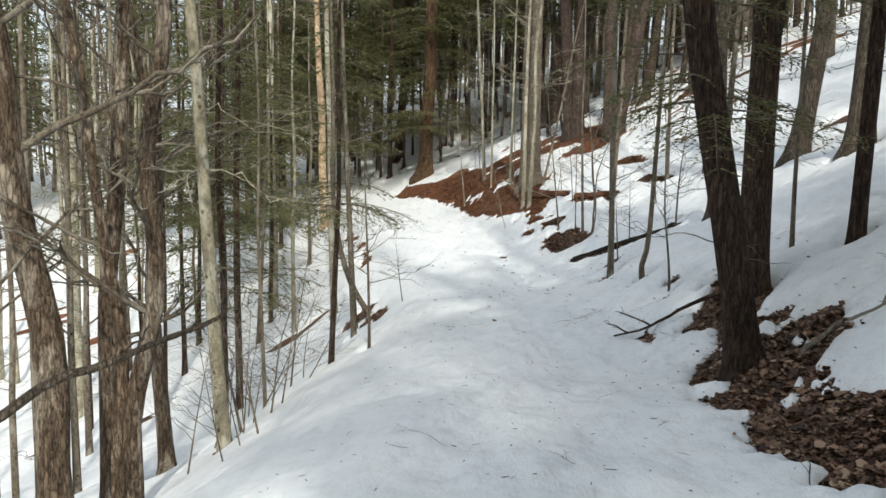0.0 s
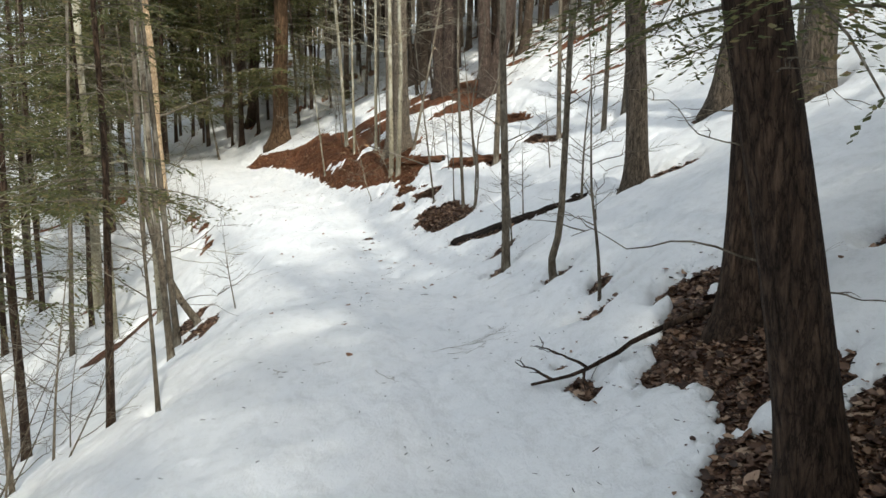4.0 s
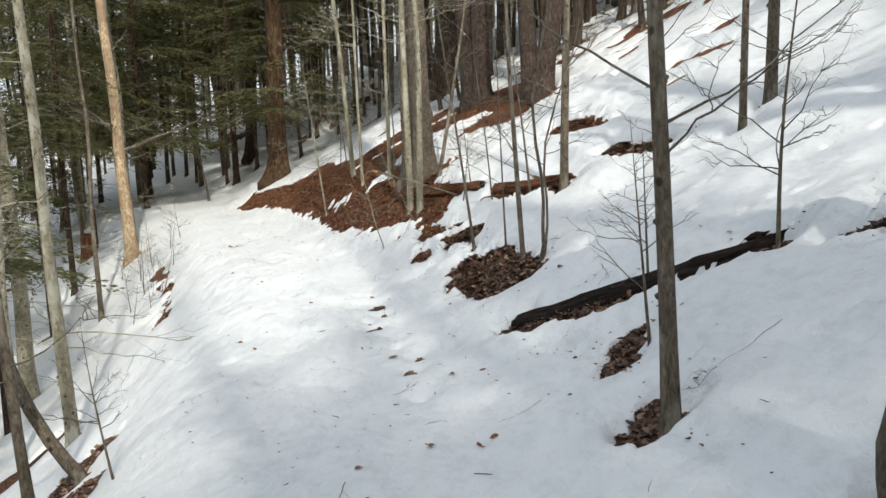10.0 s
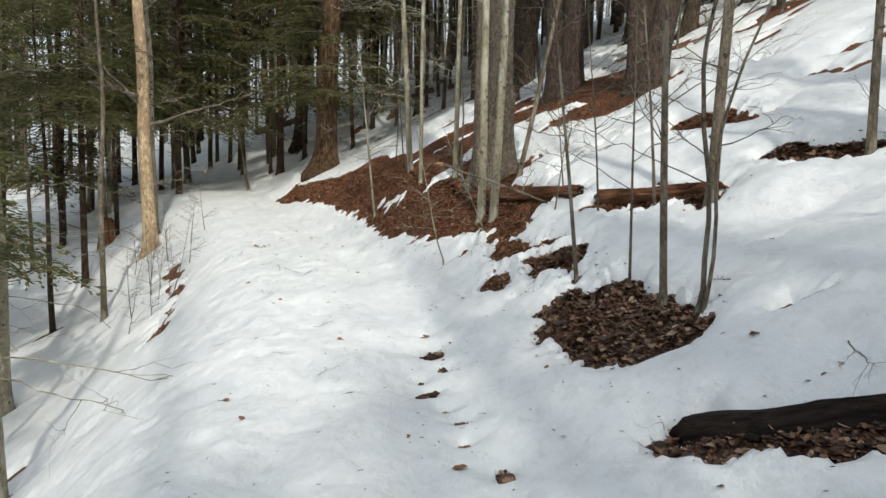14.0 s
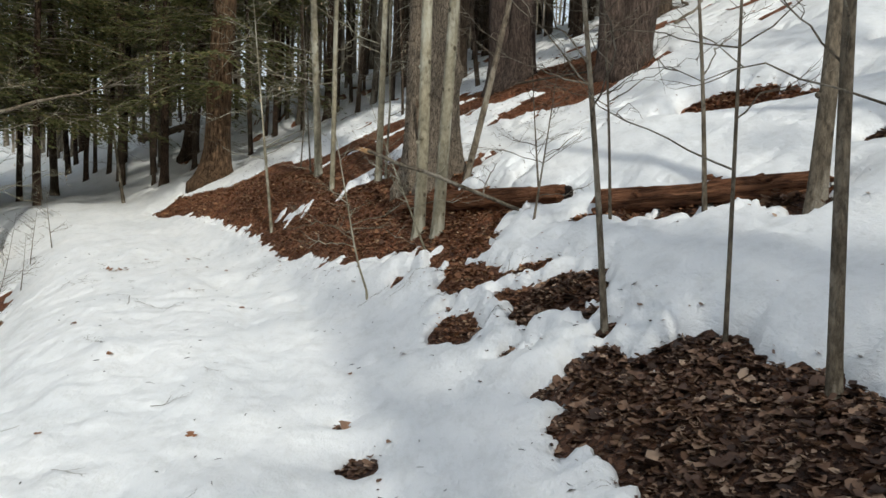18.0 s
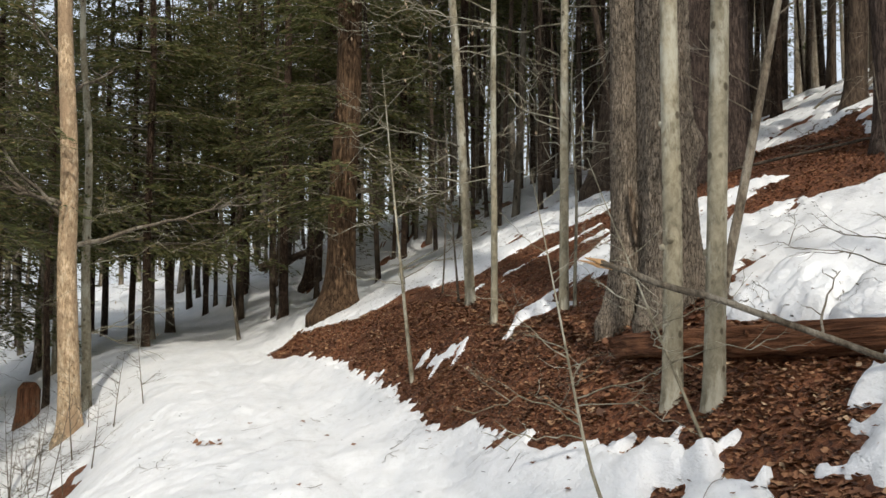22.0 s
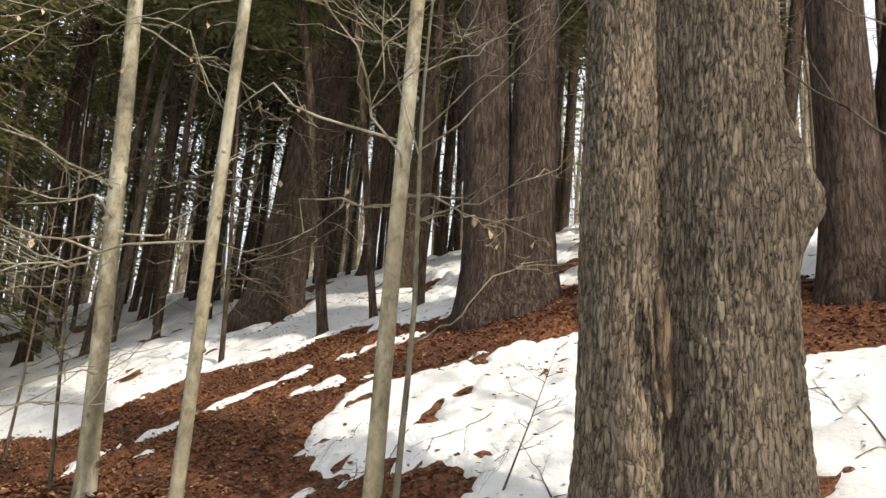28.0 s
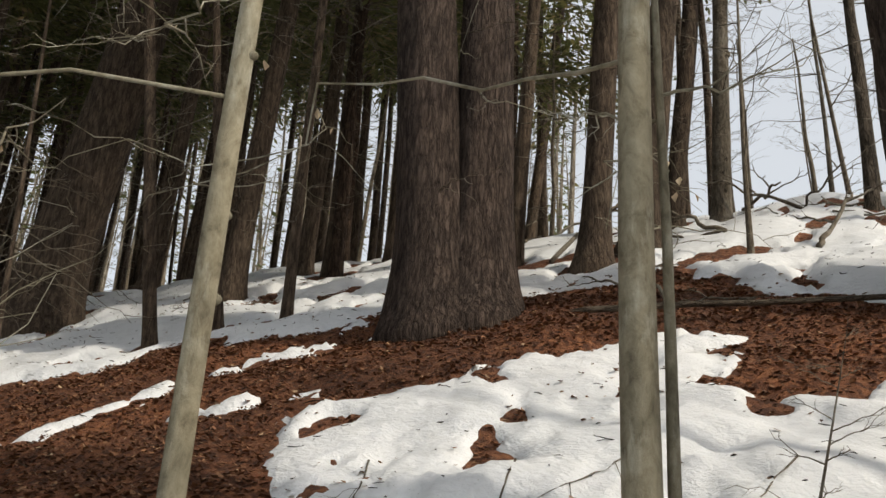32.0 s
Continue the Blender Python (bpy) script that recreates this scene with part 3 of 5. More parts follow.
def each_branch(twigs, material, top, label, near):
    """Near trees carry every branch as a part; on far ones they are too fine to pick apart."""
    if near:
        for heap in twigs:
            part("branch", heap, material, top, label)
    else:
        whole = Heap()
        for heap in twigs:
            for v in [np.vstack(heap.v)]:
                whole.add(v, np.vstack(heap.q) if heap.q else None, np.vstack(heap.t) if heap.t else None)
        tagged(part("branchwork", whole, material, top, label), kind="stuff")


def holder(name, x, y, z, label, category, group=""):
    ob = new(name)
    ob.empty_display_size = 0.1
    ob.location = (x, y, z)
    return tagged(ob, label, category, group)


# ------------------------------------------------------------------ materials


def stuff(name):
    m = bpy.data.materials.new(name)
    m.use_nodes = True
    t = m.node_tree
    return m, t, t.nodes["Principled BSDF"]


def node(t, kind, **sockets):
    n = t.nodes.new(kind)
    for key, value in sockets.items():
        n.inputs[key.replace("_", " ")].default_value = value
    return n


def ramp(t, fac, stops):
    r = t.nodes.new("ShaderNodeValToRGB")
    while len(r.color_ramp.elements) < len(stops):
        r.color_ramp.elements.new(0.5)
    for e, (at, c) in zip(r.color_ramp.elements, stops):
        e.position, e.color = at, (*c, 1)
    t.links.new(fac, r.inputs[0])
    return r.outputs[0]


def coords(t, scale):
    c = t.nodes.new("ShaderNodeTexCoord")
    m = t.nodes.new("ShaderNodeMapping")
    m.inputs["Scale"].default_value = scale
    t.links.new(c.outputs["Object"], m.inputs[0])
    return m.outputs[0]


def mixed(t, kind, fac, a, b):
    m = t.nodes.new("ShaderNodeMix")
    m.data_type, m.blend_type = "RGBA", kind
    for sock, val in ((m.inputs[0], fac), (m.inputs[6], a), (m.inputs[7], b)):
        if isinstance(val, bpy.types.NodeSocket):
            t.links.new(val, sock)
        else:
            sock.default_value = val if isinstance(val, float) else (*val, 1)
    return m.outputs[2]


def bump(t, bsdf, height, strength, distance):
    b = node(t, "ShaderNodeBump", Strength=strength, Distance=distance)
    t.links.new(height, b.inputs["Height"])
    t.links.new(b.outputs[0], bsdf.inputs["Normal"])
    return b


def snow_material():
    m, t, p = stuff("old_snow")
    c = coords(t, (1, 0.6, 1))
    big = node(t, "ShaderNodeTexNoise", Scale=1.3, Detail=6.0, Roughness=0.6)
    fine = node(t, "ShaderNodeTexNoise", Scale=55.0, Detail=4.0, Roughness=0.7)
    grit = node(t, "ShaderNodeTexNoise", Scale=120.0, Detail=2.0, Roughness=0.5)
    for n in (big, fine, grit):
        t.links.new(c, n.inputs["Vector"])
    col = ramp(t, big.outputs[0], [(0.3, (0.74, 0.765, 0.79)), (0.65, (0.83, 0.845, 0.86))])
    specks = ramp(t, grit.outputs[0], [(0.0, (1, 1, 1)), (0.72, (1, 1, 1)), (0.78, (0.45, 0.4, 0.33))])
    soil = node(t, "ShaderNodeTexNoise", Scale=7.0, Detail=8.0, Roughness=0.75)
    t.links.new(c, soil.inputs["Vector"])
    col = mixed(t, "MULTIPLY", 0.8, col, ramp(t, soil.outputs[0], [(0.33, (0.84, 0.84, 0.83)), (0.52, (1, 1, 1))]))
    t.links.new(mixed(t, "MULTIPLY", 0.7, col, specks), p.inputs["Base Color"])
    p.inputs["Roughness"].default_value = 0.55
    p.inputs["Specular IOR Level"].default_value = 0.3
    mid = node(t, "ShaderNodeTexNoise", Scale=9.0, Detail=5.0, Roughness=0.65)
    t.links.new(c, mid.inputs["Vector"])
    add = t.nodes.new("ShaderNodeMath")
    add.operation = "MULTIPLY_ADD"
    add.inputs[1].default_value = 0.22
    t.links.new(fine.outputs[0], add.inputs[0])
    t.links.new(mid.outputs[0], add.inputs[2])
    bump(t, p, add.outputs[0], 0.8, 0.035)
    return m


def litter_material():
    m, t, p = stuff("leaf_litter")
    c = coords(t, (1, 1, 1))
    cells = node(t, "ShaderNodeTexVoronoi", Scale=38.0, Randomness=1.0)
    big = node(t, "ShaderNodeTexNoise", Scale=1.1, Detail=5.0, Roughness=0.6)
    fine = node(t, "ShaderNodeTexNoise", Scale=34.0, Detail=6.0, Roughness=0.7)
    for n in (cells, big, fine):
        t.links.new(c, n.inputs["Vector"])
    a = ramp(t, cells.outputs["Color"], [(0.15, (0.045, 0.022, 0.014)), (0.5, (0.11, 0.053, 0.03)), (0.85, (0.2, 0.105, 0.06))])
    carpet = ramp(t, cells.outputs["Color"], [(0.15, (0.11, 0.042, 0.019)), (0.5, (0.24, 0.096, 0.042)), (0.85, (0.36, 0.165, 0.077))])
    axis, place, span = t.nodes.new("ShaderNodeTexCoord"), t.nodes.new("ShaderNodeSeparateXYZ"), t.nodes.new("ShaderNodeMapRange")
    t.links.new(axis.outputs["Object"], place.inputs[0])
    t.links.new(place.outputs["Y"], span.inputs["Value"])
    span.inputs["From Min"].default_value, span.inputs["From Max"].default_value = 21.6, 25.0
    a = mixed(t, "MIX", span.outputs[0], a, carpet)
    b = ramp(t, big.outputs[0], [(0.35, (0.55, 0.5, 0.5)), (0.65, (1.1, 1.0, 0.95))])
    d = ramp(t, fine.outputs[0], [(0.3, (0.5, 0.48, 0.45)), (0.7, (1.15, 1.1, 1.0))])
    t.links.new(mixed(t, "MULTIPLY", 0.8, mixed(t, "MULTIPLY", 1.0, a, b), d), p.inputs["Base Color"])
    p.inputs["Roughness"].default_value = 0.9
    bump(t, p, fine.outputs[0], 0.9, 0.05)
    return m


def leaf_material(name, stops, rough=0.75, thin=0.0):
    m, t, p = stuff(name)
    g = t.nodes.new("ShaderNodeNewGeometry")
    n = node(t, "ShaderNodeTexNoise", Scale=30.0, Detail=3.0)
    t.links.new(coords(t, (1, 1, 1)), n.inputs["Vector"])
    col = ramp(t, g.outputs["Random Per Island"], stops)
    t.links.new(mixed(t, "MULTIPLY", 0.5, col, ramp(t, n.outputs[0], [(0.3, (0.55, 0.55, 0.55)), (0.7, (1.2, 1.2, 1.2))])), p.inputs["Base Color"])
    p.inputs["Roughness"].default_value = rough
    if thin:
        glow, blend = t.nodes.new("ShaderNodeBsdfTranslucent"), t.nodes.new("ShaderNodeMixShader")
        blend.inputs[0].default_value = thin
        t.links.new(p.inputs["Base Color"].links[0].from_socket, glow.inputs["Color"])
        t.links.new(p.outputs[0], blend.inputs[1])
        t.links.new(glow.outputs[0], blend.inputs[2])
        t.links.new(blend.outputs[0], t.nodes["Material Output"].inputs["Surface"])
    return m


def bark_material(name, dark, mid, light, scale, stretch, depth, patch=None, plates=0.0, eyes=False, twist=1.9, gape=0.06):
    """Bark: furrows and plates drawn out along the stem, blotches at a larger scale."""
    m, t, p = stuff(name)
    c = coords(t, (scale, scale, scale * stretch))
    fur = node(t, "ShaderNodeTexNoise", Scale=1.0, Detail=7.0, Roughness=0.68, Distortion=0.4)
    t.links.new(c, fur.inputs["Vector"])
    push = node(t, "ShaderNodeTexNoise", Scale=1.1, Detail=5.0, Roughness=0.62)
    t.links.new(c, push.inputs["Vector"])
    bent = t.nodes.new("ShaderNodeVectorMath")
    bent.operation = "MULTIPLY_ADD"
    bent.inputs[1].default_value = (twist, twist, twist)
    t.links.new(push.outputs["Color"], bent.inputs[0])
    t.links.new(c, bent.inputs[2])
    vor = node(t, "ShaderNodeTexVoronoi", Scale=0.85)
    vor.feature = "DISTANCE_TO_EDGE"
    t.links.new(bent.outputs[0], vor.inputs["Vector"])
    blot = node(t, "ShaderNodeTexNoise", Scale=5.0, Detail=5.0, Roughness=0.6)
    t.links.new(coords(t, (1, 1, 0.5)), blot.inputs["Vector"])
    col = ramp(t, fur.outputs[0], [(0.32, dark), (0.5, mid), (0.7, light)])
    tone = ramp(t, blot.outputs[0], [(0.3, (0.6, 0.6, 0.58)), (0.6, (1.08, 1.05, 1.0))])
    col = mixed(t, "MULTIPLY", 0.85, col, tone)
    if patch:
        spot = node(t, "ShaderNodeTexNoise", Scale=3.2, Detail=8.0, Roughness=0.7)
        t.links.new(coords(t, (1, 1, 0.35)), spot.inputs["Vector"])
        col = mixed(t, "MIX", ramp(t, spot.outputs[0], [(0.5, (0, 0, 0)), (0.58, (1, 1, 1))]), col, patch)
    if eyes:                                     # dark scars where branches were shed
        scar = node(t, "ShaderNodeTexVoronoi", Scale=7.0)
        t.links.new(coords(t, (1, 1, 0.8)), scar.inputs["Vector"])
        col = mixed(t, "MULTIPLY", 0.9, col, ramp(t, scar.outputs["Distance"], [(0.0, (0.2, 0.18, 0.16)), (0.12, (0.3, 0.27, 0.24)), (0.17, (1, 1, 1))]))
    crack = ramp(t, vor.outputs["Distance"], [(0.0, (0.12, 0.11, 0.1)), (gape, (0.84, 0.83, 0.82)), (gape + 0.08, (1.04, 1.04, 1.04))])
    col = mixed(t, "MULTIPLY", plates, col, crack)
    info = t.nodes.new("ShaderNodeObjectInfo")
    vary = ramp(t, info.outputs["Random"], [(0.0, (0.75, 0.75, 0.75)), (1.0, (1.15, 1.12, 1.08))])
    t.links.new(mixed(t, "MULTIPLY", 0.7, col, vary), p.inputs["Base Color"])
    p.inputs["Roughness"].default_value = 0.92
    p.inputs["Specular IOR Level"].default_value = 0.2
    lid = t.nodes.new("ShaderNodeMath")
    lid.operation = "MINIMUM"
    lid.inputs[1].default_value = 0.22
    t.links.new(vor.outputs["Distance"], lid.inputs[0])
    edge = t.nodes.new("ShaderNodeMath")
    edge.operation = "MULTIPLY_ADD"
    edge.inputs[1].default_value = 0.6 + 3.0 * plates
    t.links.new(lid.outputs[0], edge.inputs[0])
    t.links.new(fur.outputs[0], edge.inputs[2])
    bump(t, p, edge.outputs[0], 1.0, depth)
    return m


SNOW = snow_material()
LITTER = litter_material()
LEAVES = leaf_material("dry_leaves", [(0.0, (0.065, 0.028, 0.014)), (0.4, (0.175, 0.074, 0.034)), (0.8, (0.28, 0.132, 0.062)), (0.94, (0.36, 0.21, 0.11)), (1.0, (0.5, 0.36, 0.23))])
WET_LEAVES = leaf_material("wet_leaves", [(0.0, (0.03, 0.015, 0.01)), (0.32, (0.085, 0.043, 0.026)), (0.62, (0.165, 0.09, 0.053)), (0.84, (0.27, 0.165, 0.105)), (1.0, (0.42, 0.3, 0.21))], 0.65)
NEEDLES = leaf_material("hemlock_needles", [(0.0, (0.065, 0.078, 0.026)), (0.5, (0.13, 0.138, 0.05)), (0.85, (0.185, 0.175, 0.07)), (1.0, (0.28, 0.21, 0.11))], 0.6, 0.5)
WITHERED = leaf_material("withered_leaves", [(0.0, (0.4, 0.27, 0.16)), (1.0, (0.62, 0.5, 0.34))], 0.7, 0.3)
BARK = {
    "hemlock": bark_material("hemlock_bark", (0.022, 0.014, 0.01), (0.075, 0.05, 0.036), (0.155, 0.106, 0.078), 30, 0.2, 0.03, plates=0.8),
    "pine": bark_material("pine_bark", (0.032, 0.022, 0.019), (0.1, 0.075, 0.064), (0.19, 0.147, 0.128), 36, 0.2, 0.03, plates=0.6),
    "oak": bark_material("oak_bark", (0.035, 0.028, 0.022), (0.12, 0.1, 0.08), (0.22, 0.185, 0.15), 34, 0.2, 0.02, plates=0.8),
    "shag": bark_material("shaggy_bark", (0.045, 0.031, 0.022), (0.16, 0.118, 0.085), (0.31, 0.245, 0.185), 26, 0.24, 0.03, (0.4, 0.34, 0.27), plates=0.75),
    "maple": bark_material("maple_bark", (0.1, 0.082, 0.065), (0.235, 0.2, 0.163), (0.37, 0.325, 0.27), 62, 0.17, 0.012, plates=0.9, twist=1.1, gape=0.06),
    "beech": bark_material("beech_bark", (0.14, 0.125, 0.092), (0.255, 0.238, 0.18), (0.35, 0.33, 0.26), 18, 0.7, 0.006, (0.41, 0.4, 0.33), eyes=True),
    "birch": bark_material("birch_bark", (0.2, 0.13, 0.08), (0.56, 0.43, 0.29), (0.8, 0.7, 0.55), 22, 0.4, 0.03, (0.4, 0.29, 0.19), plates=0.3),
    "young": bark_material("young_bark", (0.06, 0.05, 0.04), (0.15, 0.128, 0.1), (0.25, 0.215, 0.17), 34, 0.4, 0.012, (0.27, 0.245, 0.2), plates=0.25, eyes=True),
    "pole": bark_material("pole_bark", (0.035, 0.025, 0.018), (0.095, 0.071, 0.054), (0.18, 0.14, 0.108), 28, 0.2, 0.015, plates=0.55),
    "elder": bark_material("old_hemlock_bark", (0.045, 0.028, 0.017), (0.15, 0.095, 0.057), (0.27, 0.18, 0.115), 18, 0.15, 0.05, plates=0.7),
    "rotten": bark_material("rotten_wood", (0.05, 0.021, 0.012), (0.2, 0.09, 0.048), (0.36, 0.18, 0.1), 30, 0.09, 0.03, plates=0.4),
    "wet": bark_material("wet_bark", (0.008, 0.006, 0.005), (0.024, 0.017, 0.014), (0.055, 0.04, 0.031), 22, 0.2, 0.03),
    "fresh": bark_material("split_wood", (0.3, 0.17, 0.08), (0.5, 0.32, 0.17), (0.62, 0.45, 0.28), 40, 0.2, 0.004),
}

# ------------------------------------------------------------------ ground and snow


def steps(lo, hi, fine, out_lo, out_hi):
    inner = np.arange(lo, hi + fine / 2, fine)
    grow_ = lambda n: np.cumsum(fine * 1.13 ** np.arange(1, n))
    far = grow_(75)
    return np.concatenate([(lo - far[far < lo - out_lo])[::-1], inner, hi + far[far < out_hi - hi]])


def sheet(name, xs, ys, height, material, label, category):
    x, y = np.meshgrid(xs, ys, indexing="ij")
    z = height(x.ravel(), y.ravel())
    nx, ny = len(xs), len(ys)
    i, j = np.meshgrid(np.arange(nx - 1), np.arange(ny - 1), indexing="ij")
    q = np.stack([i * ny + j, (i + 1) * ny + j, (i + 1) * ny + j + 1, i * ny + j + 1], -1).reshape(-1, 4)
    me = mesh_of(name, np.stack([x.ravel(), y.ravel(), z], -1), q)
    me.materials.append(material)
    return tagged(new(name, me), label, category, kind="structure")


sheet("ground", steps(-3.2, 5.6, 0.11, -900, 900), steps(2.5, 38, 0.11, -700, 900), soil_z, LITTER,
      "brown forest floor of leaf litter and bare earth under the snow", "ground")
sheet("snow_cover", steps(-3.2, 5.6, 0.034, -900, 900), steps(2.5, 37, 0.036, -700, 900), snow_z, SNOW,
      "old granular snow on trail and hillside, melted away in patches", "snow")

# ------------------------------------------------------------------ trees


def stem(heap, p, r, tall, lean, sides, rings, flare=1.0, crook=0.0, wob=0.02, seed=0, tip=0.25, ridge=0.06):
    """A tapered stem from the origin with root flare; gives the middle line as a function."""
    z = np.concatenate([np.array([-0.35, -0.1, 0.05, 0.18, 0.4, 0.7, 1.0, 1.35]), np.linspace(1.8, tall, rings)]) if tall > 3 else np.concatenate([np.array([-0.35, -0.1, 0.05, 0.18, 0.4]), np.linspace(0.6, tall, rings)])
    bx = noise2(z * 0.45, seed * 1.7, 51) * wob * (z > 0) * np.minimum(z, 3) + crook * np.exp(-((z - 0.15) / 0.22) ** 2) * np.sign(0.5 - seed % 2)
    bx = bx + p.get("bend", 0.0) * np.sin(z * 2.3 + seed) * np.clip(z, 0, 1)
    bx = bx + p.get("hook", 0.0) * (1 - np.exp(-np.maximum(z, 0)))
    by = noise2(z * 0.45, seed * 2.3 + 9, 52) * wob * (z > 0) * np.minimum(z, 3)
    pts = np.stack([lean[0] * z + bx, lean[1] * z + by, z], -1)
    rad = r * (1 - (1 - tip) * np.clip(z / tall, 0, 1) ** 0.9) * (1 + 0.75 * flare * np.exp(-np.maximum(z + 0.1, 0) / (0.9 * r + 0.08)))
    heap.tube(pts, rad, sides, ridge, seed)
    return lambda h: np.array([np.interp(h, z, pts[:, 0]), np.interp(h, z, pts[:, 1]), h]), lambda h: float(np.interp(h, z, rad))


def limb(heap, start, way, length, r, rg, sides=4, sag=0.0, curl=0.25, forks=3, level=0):
    """A crooked branch with side twigs."""
    n = 11 if level == 0 else 6
    s = np.linspace(0, 1, n)
    way = np.asarray(way, float) / np.linalg.norm(way)
    side = np.cross(way, (0, 0, 1.0))
    side /= np.linalg.norm(side) + 1e-6
    kink = np.cumsum(rg.normal(0, curl / n, n))
    lift = np.cumsum(rg.normal(0, curl / n, n))
    pts = start + length * (s[:, None] * way + (s * kink)[:, None] * side) + np.stack([0 * s, 0 * s, length * (s * lift - sag * s * s)], -1)
    heap.tube(pts, r * (1 - 0.75 * s), sides, capped=False)
    if level < 2:
        for _ in range(forks):
            k = rg.uniform(0.3, 0.95)
            at = np.array([np.interp(k, s, pts[:, i]) for i in range(3)])
            turn = way + rg.choice([-1, 1]) * side * rg.uniform(0.5, 1.1) + np.array([0, 0, rg.normal(0.05, 0.25)])
            limb(heap, at, turn, length * rg.uniform(0.25, 0.5), r * 0.55, rg, 3, sag * 0.5, curl, max(forks - 1, 1), level + 1)


def boughs(heap, twigs, line, z0, z1, reach, count, rg, dense=9, size=1.0, fall=0.3):
    """Flat drooping sprays of needles on thin branches round a stem."""
    allv = []
    for _ in range(count):
        z = z0 + (z1 - z0) * rg.uniform(0, 1) ** 1.7
        k = (z - z0) / (z1 - z0)
        length = reach * (1 - 0.85 * k ** 1.2) * rg.uniform(0.55, 1.1) + 0.15
        a = rg.uniform(0, 2 * np.pi)
        out = np.array([np.cos(a), np.sin(a), 0])
        s = np.linspace(0, 1, 6)
        drop = rg.uniform(0.5, 1.4) * fall
        pts = line(z) + length * s[:, None] * out + np.stack([0 * s, 0 * s, length * (0.12 * s - drop * s * s)], -1)
        twigs.tube(pts, 0.003 + 0.007 * length * (1 - s), 3, capped=False)
        side = np.array([-out[1], out[0], 0])
        for kk in np.linspace(0.22, 1.0, dense):
            base = np.array([np.interp(kk, s, pts[:, i]) for i in range(3)])
            for sg in (-1, 1):
                tl = (0.42 * length * (1.08 - kk) + 0.12) * rg.uniform(0.7, 1.2)
                d = out * rg.uniform(0.45, 0.9) + sg * side * rg.uniform(0.6, 1.0) + np.array([0, 0, rg.uniform(-0.45, 0.05)])
                d /= np.linalg.norm(d)
                m = max(2, int(tl / (0.075 * size)))
                tt = (np.arange(m) + rg.uniform(0.2, 0.8, m)) / m
                c = base + d * (tl * tt)[:, None] + rg.normal(0, 0.02 * size, (m, 3))
                c[:, 2] -= 0.25 * tl * tt ** 2
                w = np.cross(d, rg.normal(0, 0.45, (m, 3)) + np.array([0, 0, 1.0]))
                w /= np.linalg.norm(w, axis=1)[:, None]
                h = 0.08 * size * rg.uniform(0.7, 1.3, m)[:, None]
                g = 0.028 * size * rg.uniform(0.7, 1.4, m)[:, None]
                allv.append(np.stack([c - d * h, c - w * g + d * h * 0.2, c + d * h * 1.15, c + w * g + d * h * 0.2], 1))
    v = np.concatenate(allv)
    n = len(v)
    heap.add(v.reshape(-1, 3), np.arange(n * 4).reshape(-1, 4))


LOOK = {
    "hemlock": ("hemlock_tree", "dark-barked hemlock with drooping green boughs, rooted in snow", "tree"),
    "fir": ("hemlock_tree", "slender young hemlock with soft green boughs on the snowy slope", "tree"),
    "pine": ("pine_tree", "massive old pine with dark furrowed bark on the hillside", "tree"),
    "pole": ("conifer_tree", "straight dark conifer trunk with dead lower twigs and a high crown", "tree"),
    "oak": ("oak_tree", "bare grey-brown oak with furrowed bark, flared base in snow", "tree"),
    "shag": ("hornbeam_tree", "bare tan hardwood with loose peeling bark", "tree"),
    "maple": ("maple_tree", "thick twin-stemmed maple with shaggy furrowed bark on the bare bank", "tree"),
    "beech": ("beech_tree", "slim beech with smooth grey-green bark and long pale twigs", "tree"),
    "birch": ("birch_tree", "dying birch with peeling orange and cream bark", "tree"),
    "young": ("young_tree", "thin bare young hardwood stem standing in snow", "tree"),
    "sapling": ("sapling", "thin leafless sapling with fine forked twigs", "sapling"),
    "whip": ("sapling", "pale whip-thin beech sapling with spreading twigs on the leaf bank", "sapling"),
}


